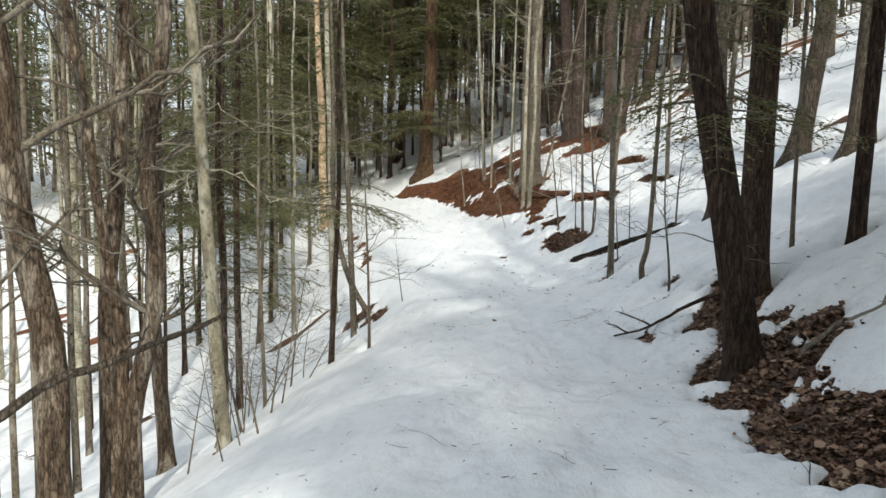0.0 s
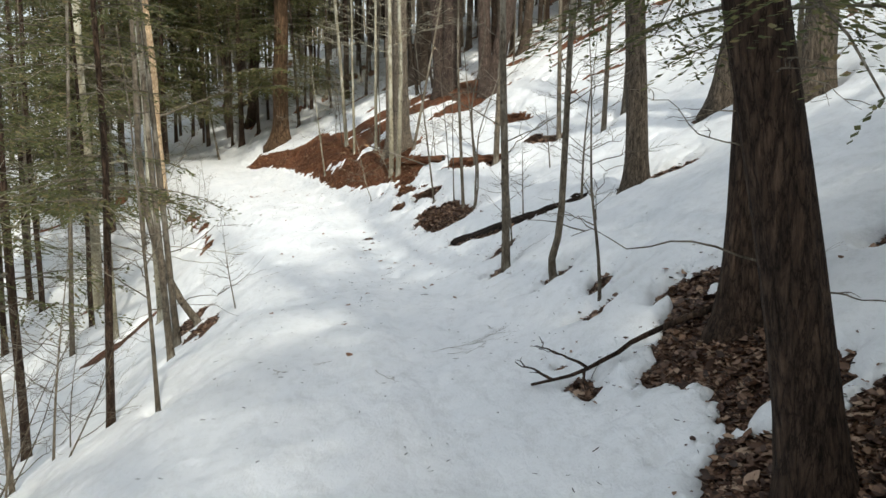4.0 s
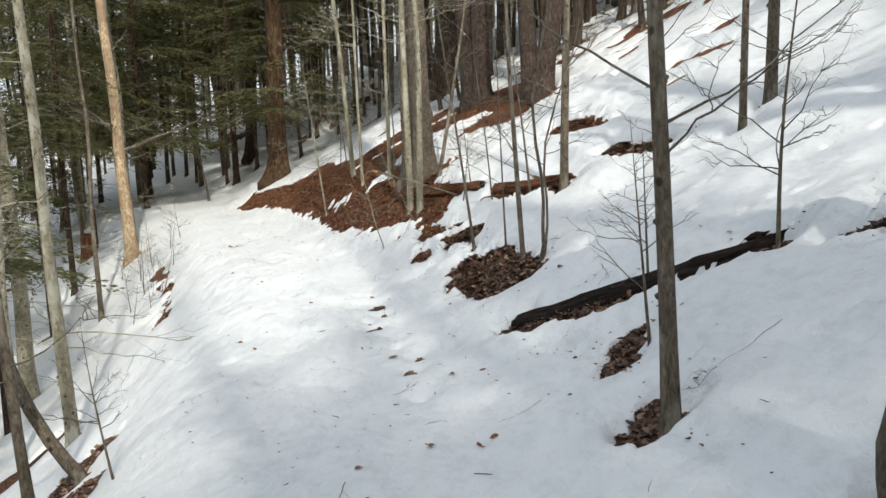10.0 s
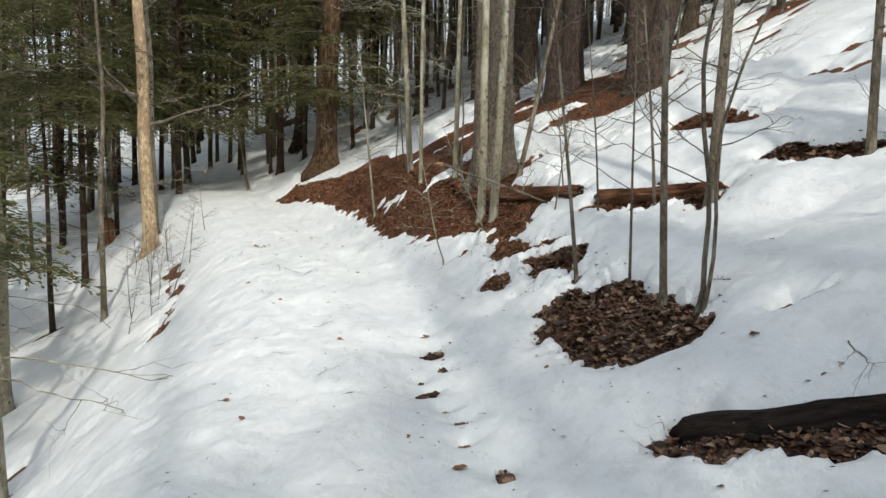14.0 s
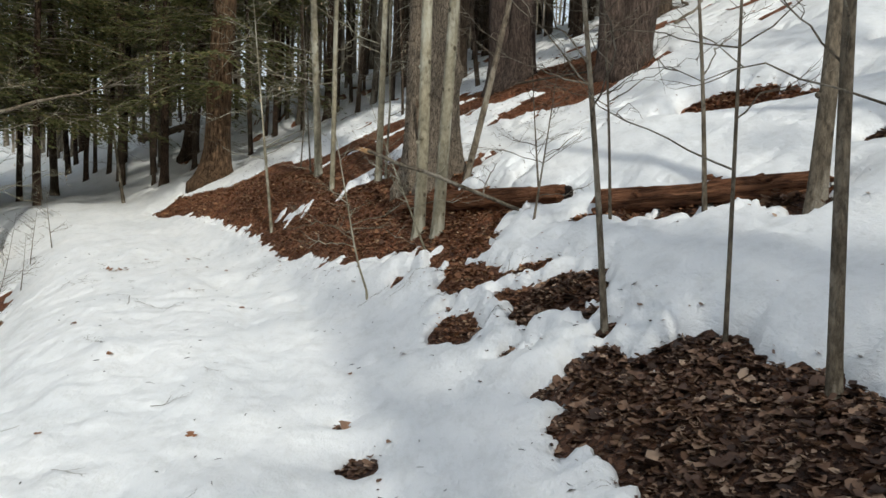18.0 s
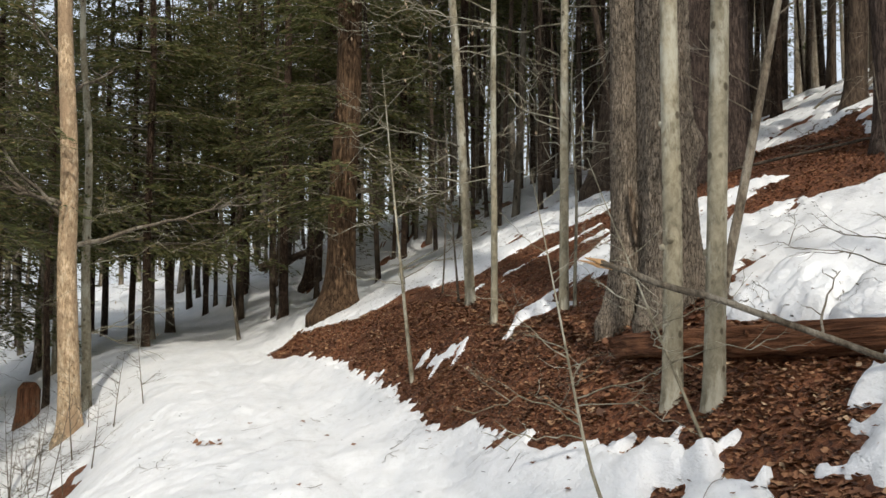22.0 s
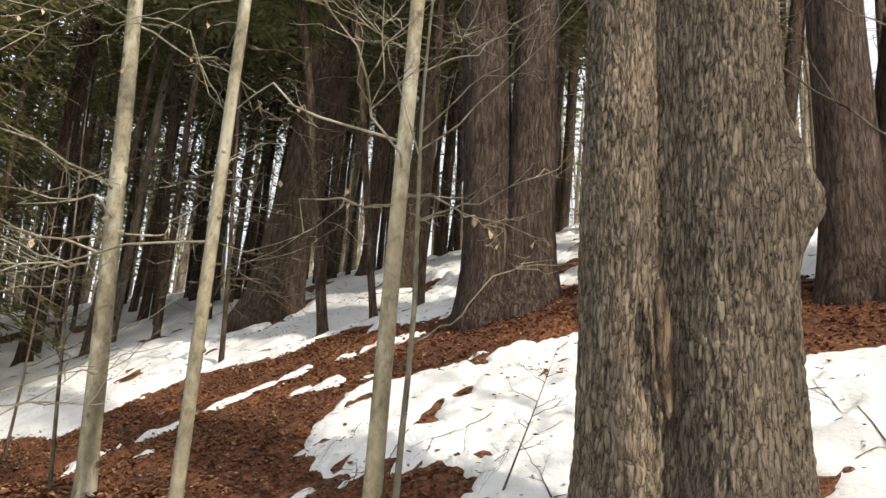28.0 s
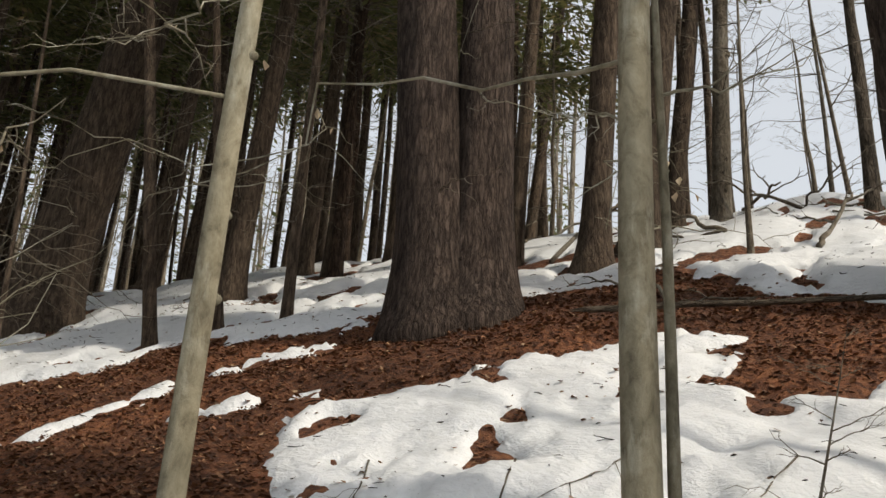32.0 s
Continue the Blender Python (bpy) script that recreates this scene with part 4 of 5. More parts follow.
def build_tree(p, seed):
    kind, r, tall, lean = p["kind"], p["r"], p["tall"], p["lean"]
    rg = np.random.default_rng(1000 + seed)
    name, label, cat = LOOK[kind]
    z = land_at(p["x"], p["y"]) - 0.06
    top = holder(name, p["x"], p["y"], z, label, cat, "woodland trees" if p.get("far") else "trees along the trail")
    wood = Heap()
    sides = int(np.clip(r * 110, 6, 26))
    rings = 14 if p.get("far") else 26
    bk = {"fir": "hemlock", "sapling": "young", "whip": "beech"}.get(kind, kind)
    bk = p.get("bark", bk)
    line, rad = stem(wood, p, r, tall, lean, sides, rings, flare=p.get("flare", 1.0 if r > 0.1 else 0.5), crook=p.get("crook", 0.0),
                     wob=0.05 if kind in ("shag", "oak", "sapling") else 0.02, seed=seed, tip=0.12 if kind in ("sapling", "whip", "fir") else 0.35)
    part("trunk", wood, BARK[bk], top)
    twigs = Heap()
    if kind in ("hemlock", "fir", "pole", "pine"):
        crown = Heap()
        if kind == "hemlock":
            boughs(crown, twigs, line, p.get("bare", 3.2), tall, p.get("reach", 2.6), int(p.get("many", 90) * (0.6 if p["y"] > 24 else 0.62)), rg, 10, p.get("fine", 0.85))
        elif kind == "fir":
            boughs(crown, twigs, line, p.get("bare", 1.9), tall, p.get("reach", 1.5), 58, rg, 9, p.get("fine", 0.45))
        elif kind == "pole":
            boughs(crown, twigs, line, max(5.0, tall * 0.36), tall, 2.0, 32, rg, 9, 1.0)
        else:
            boughs(crown, twigs, line, tall * 0.34, tall, 3.0, 44, rg, 9, 1.2)
        for _ in range(p.get("dead", 26) if kind != "fir" else 8):
            h = rg.uniform(0.8, min(tall * 0.5, 6.5))
            a = rg.uniform(0, 2 * np.pi)
            limb(twigs, line(h), (np.cos(a), np.sin(a), rg.normal(-0.05, 0.15)), rg.uniform(0.3, 1.1), 0.007, rg, 3, 0.1, 0.4, 2, 0)
        tagged(part("branchwork", twigs, BARK["young"], top), kind="stuff")
        tagged(part("crown", crown, NEEDLES, top, "soft green needle sprays"), kind="stuff")
        return top
    if kind in ("sapling", "whip"):
        twigs = []
        for _ in range(14):
            twigs.append(Heap())
            h = rg.uniform(0.22, 0.97) * tall
            a = rg.uniform(0, 2 * np.pi)
            limb(twigs[-1], line(h), (np.cos(a), np.sin(a), rg.uniform(0.2, 0.8)), rg.uniform(0.2, 0.5) * min(tall, 3) * (1.2 - h / tall), min(rad(h) * 0.5, 0.006) + 0.001, rg, 3, -0.05, 0.55, 3)
        each_branch(twigs, BARK["beech" if kind == "whip" else "young"], top, "fine bare twigs", not p.get("far"))
        return top
    low = {"beech": 1.3, "young": 1.2, "birch": 3.0, "maple": 4.5, "oak": 3.0, "shag": 2.0}[kind]
    low = p.get("low", low)
    count = {"beech": 17, "young": 9, "birch": 9, "maple": 8, "oak": 10, "shag": 12}[kind]
    twigs = []
    for _ in range(count):
        twigs.append(Heap())
        h = low + (tall - low) * rg.uniform(0, 1) ** (1.9 if kind == "beech" and not p.get("far") else 1.3)
        a = rg.uniform(0, 2 * np.pi)
        if "shun" in p:                          # no branches on the side where the big maple stands
            a = radians(p["shun"] + rg.uniform(65, 295))
        up = rg.uniform(0.0, 0.35) if kind == "beech" else rg.uniform(0.2, 0.9)
        thick = min(rad(h) * 0.14, 0.007) + 0.0022 if kind in ("beech", "young") else min(rad(h) * 0.3, 0.04) + 0.004
        limb(twigs[-1], line(h), (np.cos(a), np.sin(a), up), rg.uniform(0.1, 0.2) * tall * (1.25 - h / tall), thick, rg, 4,
             0.12 if kind == "beech" else -0.05, 0.8 if kind == "beech" else 0.5, 4)
    each_branch(twigs, BARK["beech" if kind == "beech" else "young"], top, "bare winter branches", not p.get("far"))
    if kind == "beech" and not p.get("far"):     # a few pale leaves still hang on the twigs
        tips = np.vstack([np.vstack(h.v) for h in twigs])
        tips = tips[(tips[:, 2] > 0.8) & (tips[:, 2] < 6)]
        if len(tips):
            at = tips[rg.integers(len(tips), size=22)]
            n, size = len(at), rg.uniform(0.03, 0.06, (22, 1))
            a = rg.uniform(0, 2 * np.pi, n)
            w = np.stack([np.cos(a), np.sin(a), 0 * a], -1) * size * 0.3
            f = np.stack([np.sin(a) * 0.3, -np.cos(a) * 0.3, -1 + 0 * a], -1) * size
            fold = np.stack([np.sin(a), -np.cos(a), 0 * a], -1) * size * 0.2
            heap = Heap()
            i = np.arange(n)[:, None] * 4
            heap.add(np.stack([at, at + f * 0.5 + w + fold, at + f, at + f * 0.5 - w + fold], 1), None, np.vstack([i + [0, 1, 2], i + [0, 2, 3]]))
            tagged(part("withered_leaves", heap, WITHERED, top, "pale curled leaves still hanging on the twigs", False), kind="stuff")
    if kind in ("beech", "young") and not p.get("far"):
        for _ in range(4):                       # swollen knots where branches were shed
            h, a = rg.uniform(0.5, 3.2), rg.uniform(0, 2 * np.pi)
            way = np.array([math.cos(a), math.sin(a), 0.25])
            heap = Heap()
            at = line(h)
            heap.tube(np.stack([at + way * rad(h) * k for k in (0.6, 0.95, 1.15, 1.28)]), rad(h) * np.array([0.5, 0.42, 0.3, 0.12]), 7, 0.2, seed)
            part("knot", heap, BARK[bk], top)
    return top


# far trees share a few built ones; those along the trail are each their own
MOULD = {}
for n, p in enumerate(PLANTS):
    if n < NEAR:
        if p["kind"] != "maple":
            build_tree(p, n)
        continue
    made = MOULD.setdefault(p["kind"], [])
    if len(made) < 4:
        made.append((build_tree(dict(p, lean=(0, 0)), n), p))
        continue
    ob, q = made[n % 4]
    k = p["r"] / q["r"]
    k = min(max(k, 0.6), 1.7)
    up = p["tall"] / q["tall"]
    m = pose(p["x"], p["y"], land_at(p["x"], p["y"]) - 0.06, math.degrees(-p["lean"][1]), math.degrees(p["lean"][0]), rng.uniform(0, 360))
    c = copy_thing(ob, m)
    c.scale = (k, k, up) if p["kind"] not in ("fir", "pole") else (up * 0.5 + k * 0.5, up * 0.5 + k * 0.5, up)


def crooked(a, b, n, seed, amp):
    s = np.linspace(0, 1, n)[:, None]
    pts = np.asarray(a, float) + (np.asarray(b, float) - np.asarray(a, float)) * s
    wig = np.stack([noise2(s[:, 0] * 5, seed + k * 3.7, 61 + k) for k in range(3)], -1)
    return pts + amp * wig * np.sin(np.pi * s) ** 0.5


def plates_on(u, v, period, seed):
    """Bark plates: distance to the crack round each, a chance value for each, and the place across it."""
    iu, iv = np.floor(u).astype(np.int64), np.floor(v).astype(np.int64)
    d1, d2 = np.full(u.shape, 9.0), np.full(u.shape, 9.0)
    tone, off = np.zeros(u.shape), np.zeros(u.shape)
    for du in (-1, 0, 1):
        for dv in (-1, 0, 1):
            cu, cv = (iu + du) % period, iv + dv
            a = u - (iu + du + 0.5 + 0.4 * lattice(cu, cv, 1, seed))
            b = v - (cv + 0.5 + 0.45 * lattice(cu, cv, 2, seed))
            d = np.hypot(a, b)
            hit = d < d1
            d2 = np.where(hit, d1, np.minimum(d2, d))
            tone, off = np.where(hit, lattice(cu, cv, 3, seed), tone), np.where(hit, a, off)
            d1 = np.minimum(d1, d)
    return d2 - d1, tone, off


def maple(p):
    """Two stems grown together, with deep plates of bark and a burl."""
    name, label, cat = LOOK["maple"]
    top = holder(name, p["x"], p["y"], land_at(p["x"], p["y"]) - 0.06, label, cat, "trees along the trail")
    rg = np.random.default_rng(5)
    twigs = []
    for which, (ox, oy, r, seed) in enumerate(((-0.1, 0.14, 0.165, 3), (0.1, -0.12, 0.2, 8), (0.0, 0.02, 0.125, 13))):
        sides = 190
        zz = np.concatenate([np.linspace(-0.4, 3.4, 400), np.linspace(3.5, p["tall"], 30)])
        ang = np.arange(sides) * 2 * np.pi / sides
        Z, A = np.meshgrid(zz, ang, indexing="ij")
        R = r * (1 - 0.55 * np.clip(Z / p["tall"], 0, 1)) * (1 + 0.95 * np.exp(-np.maximum(Z + 0.1, 0) / 0.36) * (1 + 0.5 * np.sin(3 * A + seed)))
        c, s = np.cos(A), np.sin(A)
        wu = 0.8 * noise3(c * 3, s * 3, Z * 3, seed) + 0.4 * noise3(c * 9, s * 9, Z * 9, seed + 1)
        wv = 0.6 * noise3(c * 3, s * 3, Z * 4, seed + 2)
        round_ = int(r * 2 * np.pi / 0.022)
        gap, tone, off = plates_on(A / (2 * np.pi) * round_ + wu, Z / 0.13 + wv + 0.7 * noise3(c * 22, s * 22, Z * 1.5, seed + 5), round_, seed)
        gap2, tone2, off2 = plates_on(A / (2 * np.pi) * round_ * 2 + wu, Z / 0.06 + wv, round_ * 2, seed + 30)
        R = R - 0.011 * np.exp(-(gap / 0.14) ** 2) + 0.003 * tone + 0.003 * off * np.sign(tone)
        R = R - 0.004 * np.exp(-(gap2 / 0.2) ** 2) + 0.002 * tone2 + 0.003 * off2
        R = R + 0.003 * noise3(c * r * 90, s * r * 90, Z * 60, seed + 6) + 0.014 * noise3(c * 1.5, s * 1.5, Z * 0.9, seed + 4)
        if which == 1:
            turn = np.angle(np.exp(1j * (A + 0.85)))
            burl = np.exp(-(((Z - 1.3) / 0.15) ** 2) - (turn / 0.42) ** 2) + 0.45 * np.exp(-(((Z - 1.55 - 0.3 * turn) / 0.06) ** 2) - ((turn + 0.5) / 0.6) ** 2)
            R = R + 0.1 * burl
        sway = 0.02 * np.sin(Z * 0.7 + seed)
        v = np.stack([ox * (1 + 0.05 * np.maximum(Z, 0)) + sway + R * c, oy * (1 + 0.05 * np.maximum(Z, 0)) + R * s, Z], -1)
        n = len(zz)
        i, j = np.meshgrid(np.arange(n - 1), np.arange(sides), indexing="ij")
        k = (j + 1) % sides
        heap = Heap()
        heap.add(v, np.stack([i * sides + j, i * sides + k, (i + 1) * sides + k, (i + 1) * sides + j], -1).reshape(-1, 4))
        part("trunk", heap, BARK["maple"], top)
        for _ in range(5):
            h = rg.uniform(4.5, p["tall"])
            a = rg.uniform(0, 2 * np.pi)
            twigs.append(Heap())
            limb(twigs[-1], np.array([ox, oy, h]), (np.cos(a), np.sin(a), 0.7), rg.uniform(1.5, 3), 0.05, rg, 5, 0, 0.4, 4)
    heap = Heap()
    heap.tube(crooked((-0.18, -0.08, 0.98), (-0.13, -0.07, 0.5), 9, 4, 0.015), np.array([0.008, 0.02, 0.026, 0.026, 0.024, 0.022, 0.02, 0.016, 0.01]), 9, 0.25, 2)
    part("dead_stub", heap, BARK["shag"], top, "pale weathered stub grown in between the stems")
    each_branch(twigs, BARK["young"], top, "bare winter branches", True)


for p in PLANTS[:NEAR]:
    if p["kind"] == "maple":
        maple(p)



def distant_woods():
    """The wood goes on all round: bare stems and dark conifer crowns too far to tell apart."""
    rg = np.random.default_rng(77)
    stems, crowns, spray = Heap(), Heap(), []
    for _ in range(1800):
        a, d = rg.uniform(0, 2 * np.pi), 34 + 85 * rg.uniform(0, 1) ** 1.2
        x, y = -3 + d * math.cos(a), 28 + d * math.sin(a)
        if abs(x - float(along(XC, y))) < 2.5 or (x > 9 and 5 < y < 27 + 0.62 * x):
            continue
        z, tall, r = land_at(x, y), rg.uniform(13, 22), rg.uniform(0.06, 0.2)
        lean = rg.normal(0, 0.04, 2) * tall
        stems.tube(np.array([[x, y, z - 0.3], [x + lean[0] * 0.4, y + lean[1] * 0.4, z + tall * 0.5], [x + lean[0], y + lean[1], z + tall]]),
                   np.array([r * 1.2, r * 0.8, 0.02]), 5, capped=False)
        n = 22
        k = rg.uniform(0.15, 1, n)
        a0 = np.stack([x + lean[0] * k, y + lean[1] * k, z + tall * k], -1)
        t = rg.uniform(0, 2 * np.pi, n)
        d = np.stack([np.cos(t), np.sin(t), rg.uniform(0.1, 1.2, n)], -1) * (rg.uniform(0.8, 2.6, n) * (1.2 - k))[:, None]
        w = np.cross(d, rg.normal(0, 1, (n, 3)))
        w *= 0.022 / np.linalg.norm(w, axis=1)[:, None]
        spray.append(np.stack([a0 - w, a0 + w, a0 + d + w * 0.3, a0 + d - w * 0.3], 1).reshape(-1, 3))
        if rg.uniform() < (0.75 if x < 6 and y > 45 else 0.4 if x < -12 else 0.4 if x > 8 else 0.6):
            n = 700 if x < 12 and y > 45 and math.hypot(x + 3, y - 28) < 75 else 240
            k = rg.uniform(0, 1, n)
            h = tall * (0.2 + 0.8 * k)
            o = (2.4 * (1.05 - k) + 0.2) * np.sqrt(rg.uniform(0, 1, n))
            t = rg.uniform(0, 2 * np.pi, n)
            c = np.stack([x + lean[0] * k + o * np.cos(t), y + lean[1] * k + o * np.sin(t), z + h - 0.25 * o], -1)
            out = np.stack([np.cos(t), np.sin(t), np.full(n, -0.35)], -1) + rg.normal(0, 0.25, (n, 3))
            w = np.cross(out, rg.normal(0, 0.5, (n, 3)) + np.array([0, 0, 1.0]))
            size = rg.uniform(0.1, 0.26, n)[:, None]
            v = np.stack([c - out * size, c - w * size * 0.35, c + out * size, c + w * size * 0.3], 1)
            crowns.add(v.reshape(-1, 3), np.arange(n * 4).reshape(-1, 4))
    spray = np.vstack(spray)
    stems.add(spray, np.arange(len(spray)).reshape(-1, 4))
    for name, heap, mat, label in (("distant_tree_stems", stems, BARK["young"], "far bare grey tree stems crowded together"),
                                   ("distant_tree_crowns", crowns, NEEDLES, "far dark green conifer crowns")):
        me = heap.mesh(name)
        me.materials.append(mat)
        tagged(new(name, me), label, "woods", kind="stuff")


distant_woods()

# ------------------------------------------------------------------ fallen wood


def fallen(name, a, b, r, material, label, lift=0.0, seed=0, rough=1.0, taper=0.8, category="log"):
    """A lying trunk: furrowed along its grain, hollowed by rot, with splintered ends."""
    z0, z1 = (land_at(*q) + lift + r * 0.35 for q in (a, b))
    d = Vector((b[0] - a[0], b[1] - a[1], z1 - z0))
    top = holder(name, a[0], a[1], z0, label, category)
    sides, n = (40, int(d.length / 0.022)) if r > 0.08 else (10, 30)
    s, ang = np.linspace(0, 1, n), np.arange(sides) * 2 * np.pi / sides
    S, A = np.meshgrid(s, ang, indexing="ij")
    L, c, w = S * d.length, np.cos(A), np.sin(A)
    grain = noise3(c * 6 + 0.6 * noise3(c, w, L * 3, seed), w * 6, L * 1.6, seed)
    fine = noise3(c * 15, w * 15, L * 4, seed + 1)
    rot = np.clip(noise3(c * 1.8, w * 1.8, L * 2.6, seed + 2) - 0.25, 0, 1)
    R = r * (1 - (1 - taper) * S) * (1 + 0.13 * noise3(c, w, L * 1.5, seed + 3) - rough * (0.16 * np.abs(grain) - 0.06 * fine + 0.45 * rot))
    R = R * np.minimum(1, 0.25 + L / (0.6 * r)) * np.minimum(1, 0.25 + (d.length - L) / (0.6 * r))
    ends = (np.exp(-L / 0.08) - np.exp(-(d.length - L) / 0.08)) * 0.16 * noise3(c * 4, w * 4, 0, seed + 4)
    sag = 0.035 * np.sin(L * 2.1 + seed) + 0.02 * noise2(L * 3.1, seed, 8)
    v = np.stack([R * c + sag, R * w, L + ends], -1)
    i, j = np.meshgrid(np.arange(n - 1), np.arange(sides), indexing="ij")
    k = (j + 1) % sides
    heap = Heap()
    heap.add(v, np.stack([i * sides + j, i * sides + k, (i + 1) * sides + k, (i + 1) * sides + j], -1).reshape(-1, 4))
    wood = part("trunk", heap, material, top)
    turn = d.to_track_quat("Z", "Y").to_matrix().to_4x4()
    wood.matrix_local = turn
    q = np.random.default_rng(seed * 10)
    for _ in range(6 if r > 0.08 else 0):        # loose slabs of bark
        heap = Heap()
        t, u = q.uniform(0.1, d.length - 0.3), q.uniform(0, 2 * np.pi)
        g = q.uniform(0.08, 0.25)
        mid = np.array([math.cos(u) * r * 0.95, math.sin(u) * r * 0.95, t])
        heap.tube(crooked(mid, mid + (0, 0, g), 6, seed, 0.02), r * 0.16 * np.array([0.3, 1, 1.1, 1, 0.8, 0.2]), 6, 0.5, seed)
        part("bark_slab", heap, material, top).matrix_local = turn
    return top


fallen("fallen_log", *LOGS[0], 0.125, BARK["wet"], "dark wet log half sunk in the snow", -0.14, 1, 1.3)
fallen("fallen_log", *LOGS[1], 0.135, BARK["rotten"], "rotten red-brown log lying on the leaf bank", -0.05, 2, 1.7)
fallen("fallen_log", *LOGS[2], 0.13, BARK["rotten"], "rotten brown log with a snow cap above it", -0.09, 3, 1.7)
fallen("fallen_log", (3.97, 29.88), (4.9, 28.3), 0.02, BARK["oak"], "thin weathered pole lying on litter and snow", 0.02, 4, 0.3)
fallen("fallen_log", (-5.3, 48.6), (-3.3, 46.9), 0.14, BARK["pole"], "dark fallen trunk caught against a standing tree above the snow", 0.9, 5, 0.4)


def snow_at(x, y):
    q = np.array([float(x)]), np.array([float(y)])
    return float(max(snow_z(*q)[0], soil_z(*q)[0]))


def stick(name, a, b, r, material, label, seed=0, forks=(), category="branch", amp=0.06, tip=0.4, sides=7):
    """A fallen branch from a to b (x, y, height over the ground), with side branches."""
    p, q = (np.array([c[0], c[1], snow_at(c[0], c[1]) + c[2]]) for c in (a, b))
    top = holder(name, *p, label, category)
    rg = np.random.default_rng(seed)
    pts = crooked(p, q, 12, seed, amp) - p
    heap = Heap()
    heap.tube(pts, r * np.linspace(1, tip, 12), sides, 0.1, seed)
    part("stem", heap, material, top)
    for k, way, length in forks:
        heap = Heap()
        limb(heap, np.array([np.interp(k, np.linspace(0, 1, 12), pts[:, i]) for i in range(3)]), way, length, r * 0.5, rg, 5, 0.02, 0.5, 2)
        part("side_branch", heap, material, top)
    return top


stick("fallen_branch", (3.0, 8.95, 0.14), (1.85, 9.45, 0.02), 0.026, BARK["hemlock"], "dark forked branch fallen from the bank onto the snow", 3,
      [(0.72, (-0.4, 0.7, 0.25), 0.5), (0.74, (-0.3, -0.8, -0.05), 0.45), (0.9, (-0.8, 0.3, 0.3), 0.3)])
stick("fallen_branch", (2.55, 6.05, 0.12), (3.2, 5.9, 0.1), 0.02, BARK["young"], "bare forked branch sticking out of the litter", 4,
      [(0.8, (0.5, 0.5, 0.6), 0.5), (0.85, (0.3, -0.7, -0.1), 0.5)])
stick("fallen_branch", (-3.4, 5.2, 1.35), (-1.75, 6.6, 1.25), 0.045, BARK["oak"], "weathered grey limb caught between the trees", 5,
      [(0.6, (0.5, 0.5, 0.6), 0.35), (0.8, (0.8, 0.2, 0.3), 0.25)], amp=0.12)
stick("broken_stub", (3.14, 24.16, -0.06), (3.12, 24.1, 0.1), 0.05, BARK["wet"], "dark broken stub standing at the end of the rotten log", 12, category="stub", amp=0.01, tip=0.7)
br = np.random.default_rng(31)
for k in range(16):
    x, y, a = br.uniform(6.0, 9.5), br.uniform(28.3, 33.5), br.uniform(0, 6.3)
    g = br.uniform(0.5, 1.3)
    stick("fallen_branch", (x, y, 0.01), (x + g * math.cos(a), y + g * math.sin(a), br.uniform(0.0, 0.55)), br.uniform(0.012, 0.025), BARK["young"],
          "dead grey branch propped on the upper slope", 50 + k, [(0.5, (math.cos(a + 1), math.sin(a + 1), 0.4), 0.5), (0.75, (math.cos(a - 1), math.sin(a - 1), 0.3), 0.4)], amp=0.08)
for k in range(26):
    x, y, a = br.uniform(4.6, 9.5), br.uniform(28.0, 36), br.uniform(0, 6.3)
    g = br.uniform(0.3, 0.9)
    stick("fallen_branch", (x, y, 0.012), (x + g * math.cos(a), y + g * math.sin(a), 0.015), br.uniform(0.005, 0.012), BARK["young"],
          "small dead branch lying on the littered snow", 90 + k, [(0.6, (math.cos(a + 0.8), math.sin(a + 0.8), 0.05), 0.25)], amp=0.04)
stick("leaning_branch", (2.75, 24.38, 0.02), (1.36, 24.54, 0.84 - snow_at(1.36, 24.54)), 0.017, BARK["young"], "broken branch leaning across the beech stems", 6,
      [(0.25, (0.2, 0.5, 0.6), 0.4), (0.45, (-0.6, 0.5, 0.3), 0.3)], tip=1.0, amp=0.03)
end = Heap()
for k, (ox, oz, ln) in enumerate(((0, 0.006, 0.08), (-0.008, -0.004, 0.06), (0.0, -0.008, 0.11), (0.0, 0.0, 0.05))):
    end.tube(crooked((0.06, ox, oz - 0.02), (-ln, ox * 1.5, oz + 0.02), 6, 9 + k, 0.006), 0.011 * np.array([1.2, 1.1, 1.0, 0.8, 0.55, 0.2]), 6, 0.5, 4 + k)
tip = part("broken_end", end, BARK["fresh"], bpy.data.objects["leaning_branch"], "fresh orange splintered end")
tip.location = (-1.39, 0.16, 0.84 - snow_at(2.75, 24.38) - 0.02)


def stump(x, y, r, tall):
    top = holder("tree_stump", x, y, snow_at(x, y) - 0.15, "rotten broken stump standing in the snow", "stump")
    heap = Heap()
    heap.tube(np.array([[0, 0, -0.2], [0, 0, 0.1], [0, 0, 0.3], [0.02, 0, tall], [0.03, 0, tall + 0.12]]), r * np.array([1.4, 1.2, 1.0, 0.95, 0.6]), 14, 0.3, 3)
    part("trunk", heap, BARK["rotten"], top)


stump(-7.4, 37.1, 0.2, 0.75)

# ------------------------------------------------------------------ litter


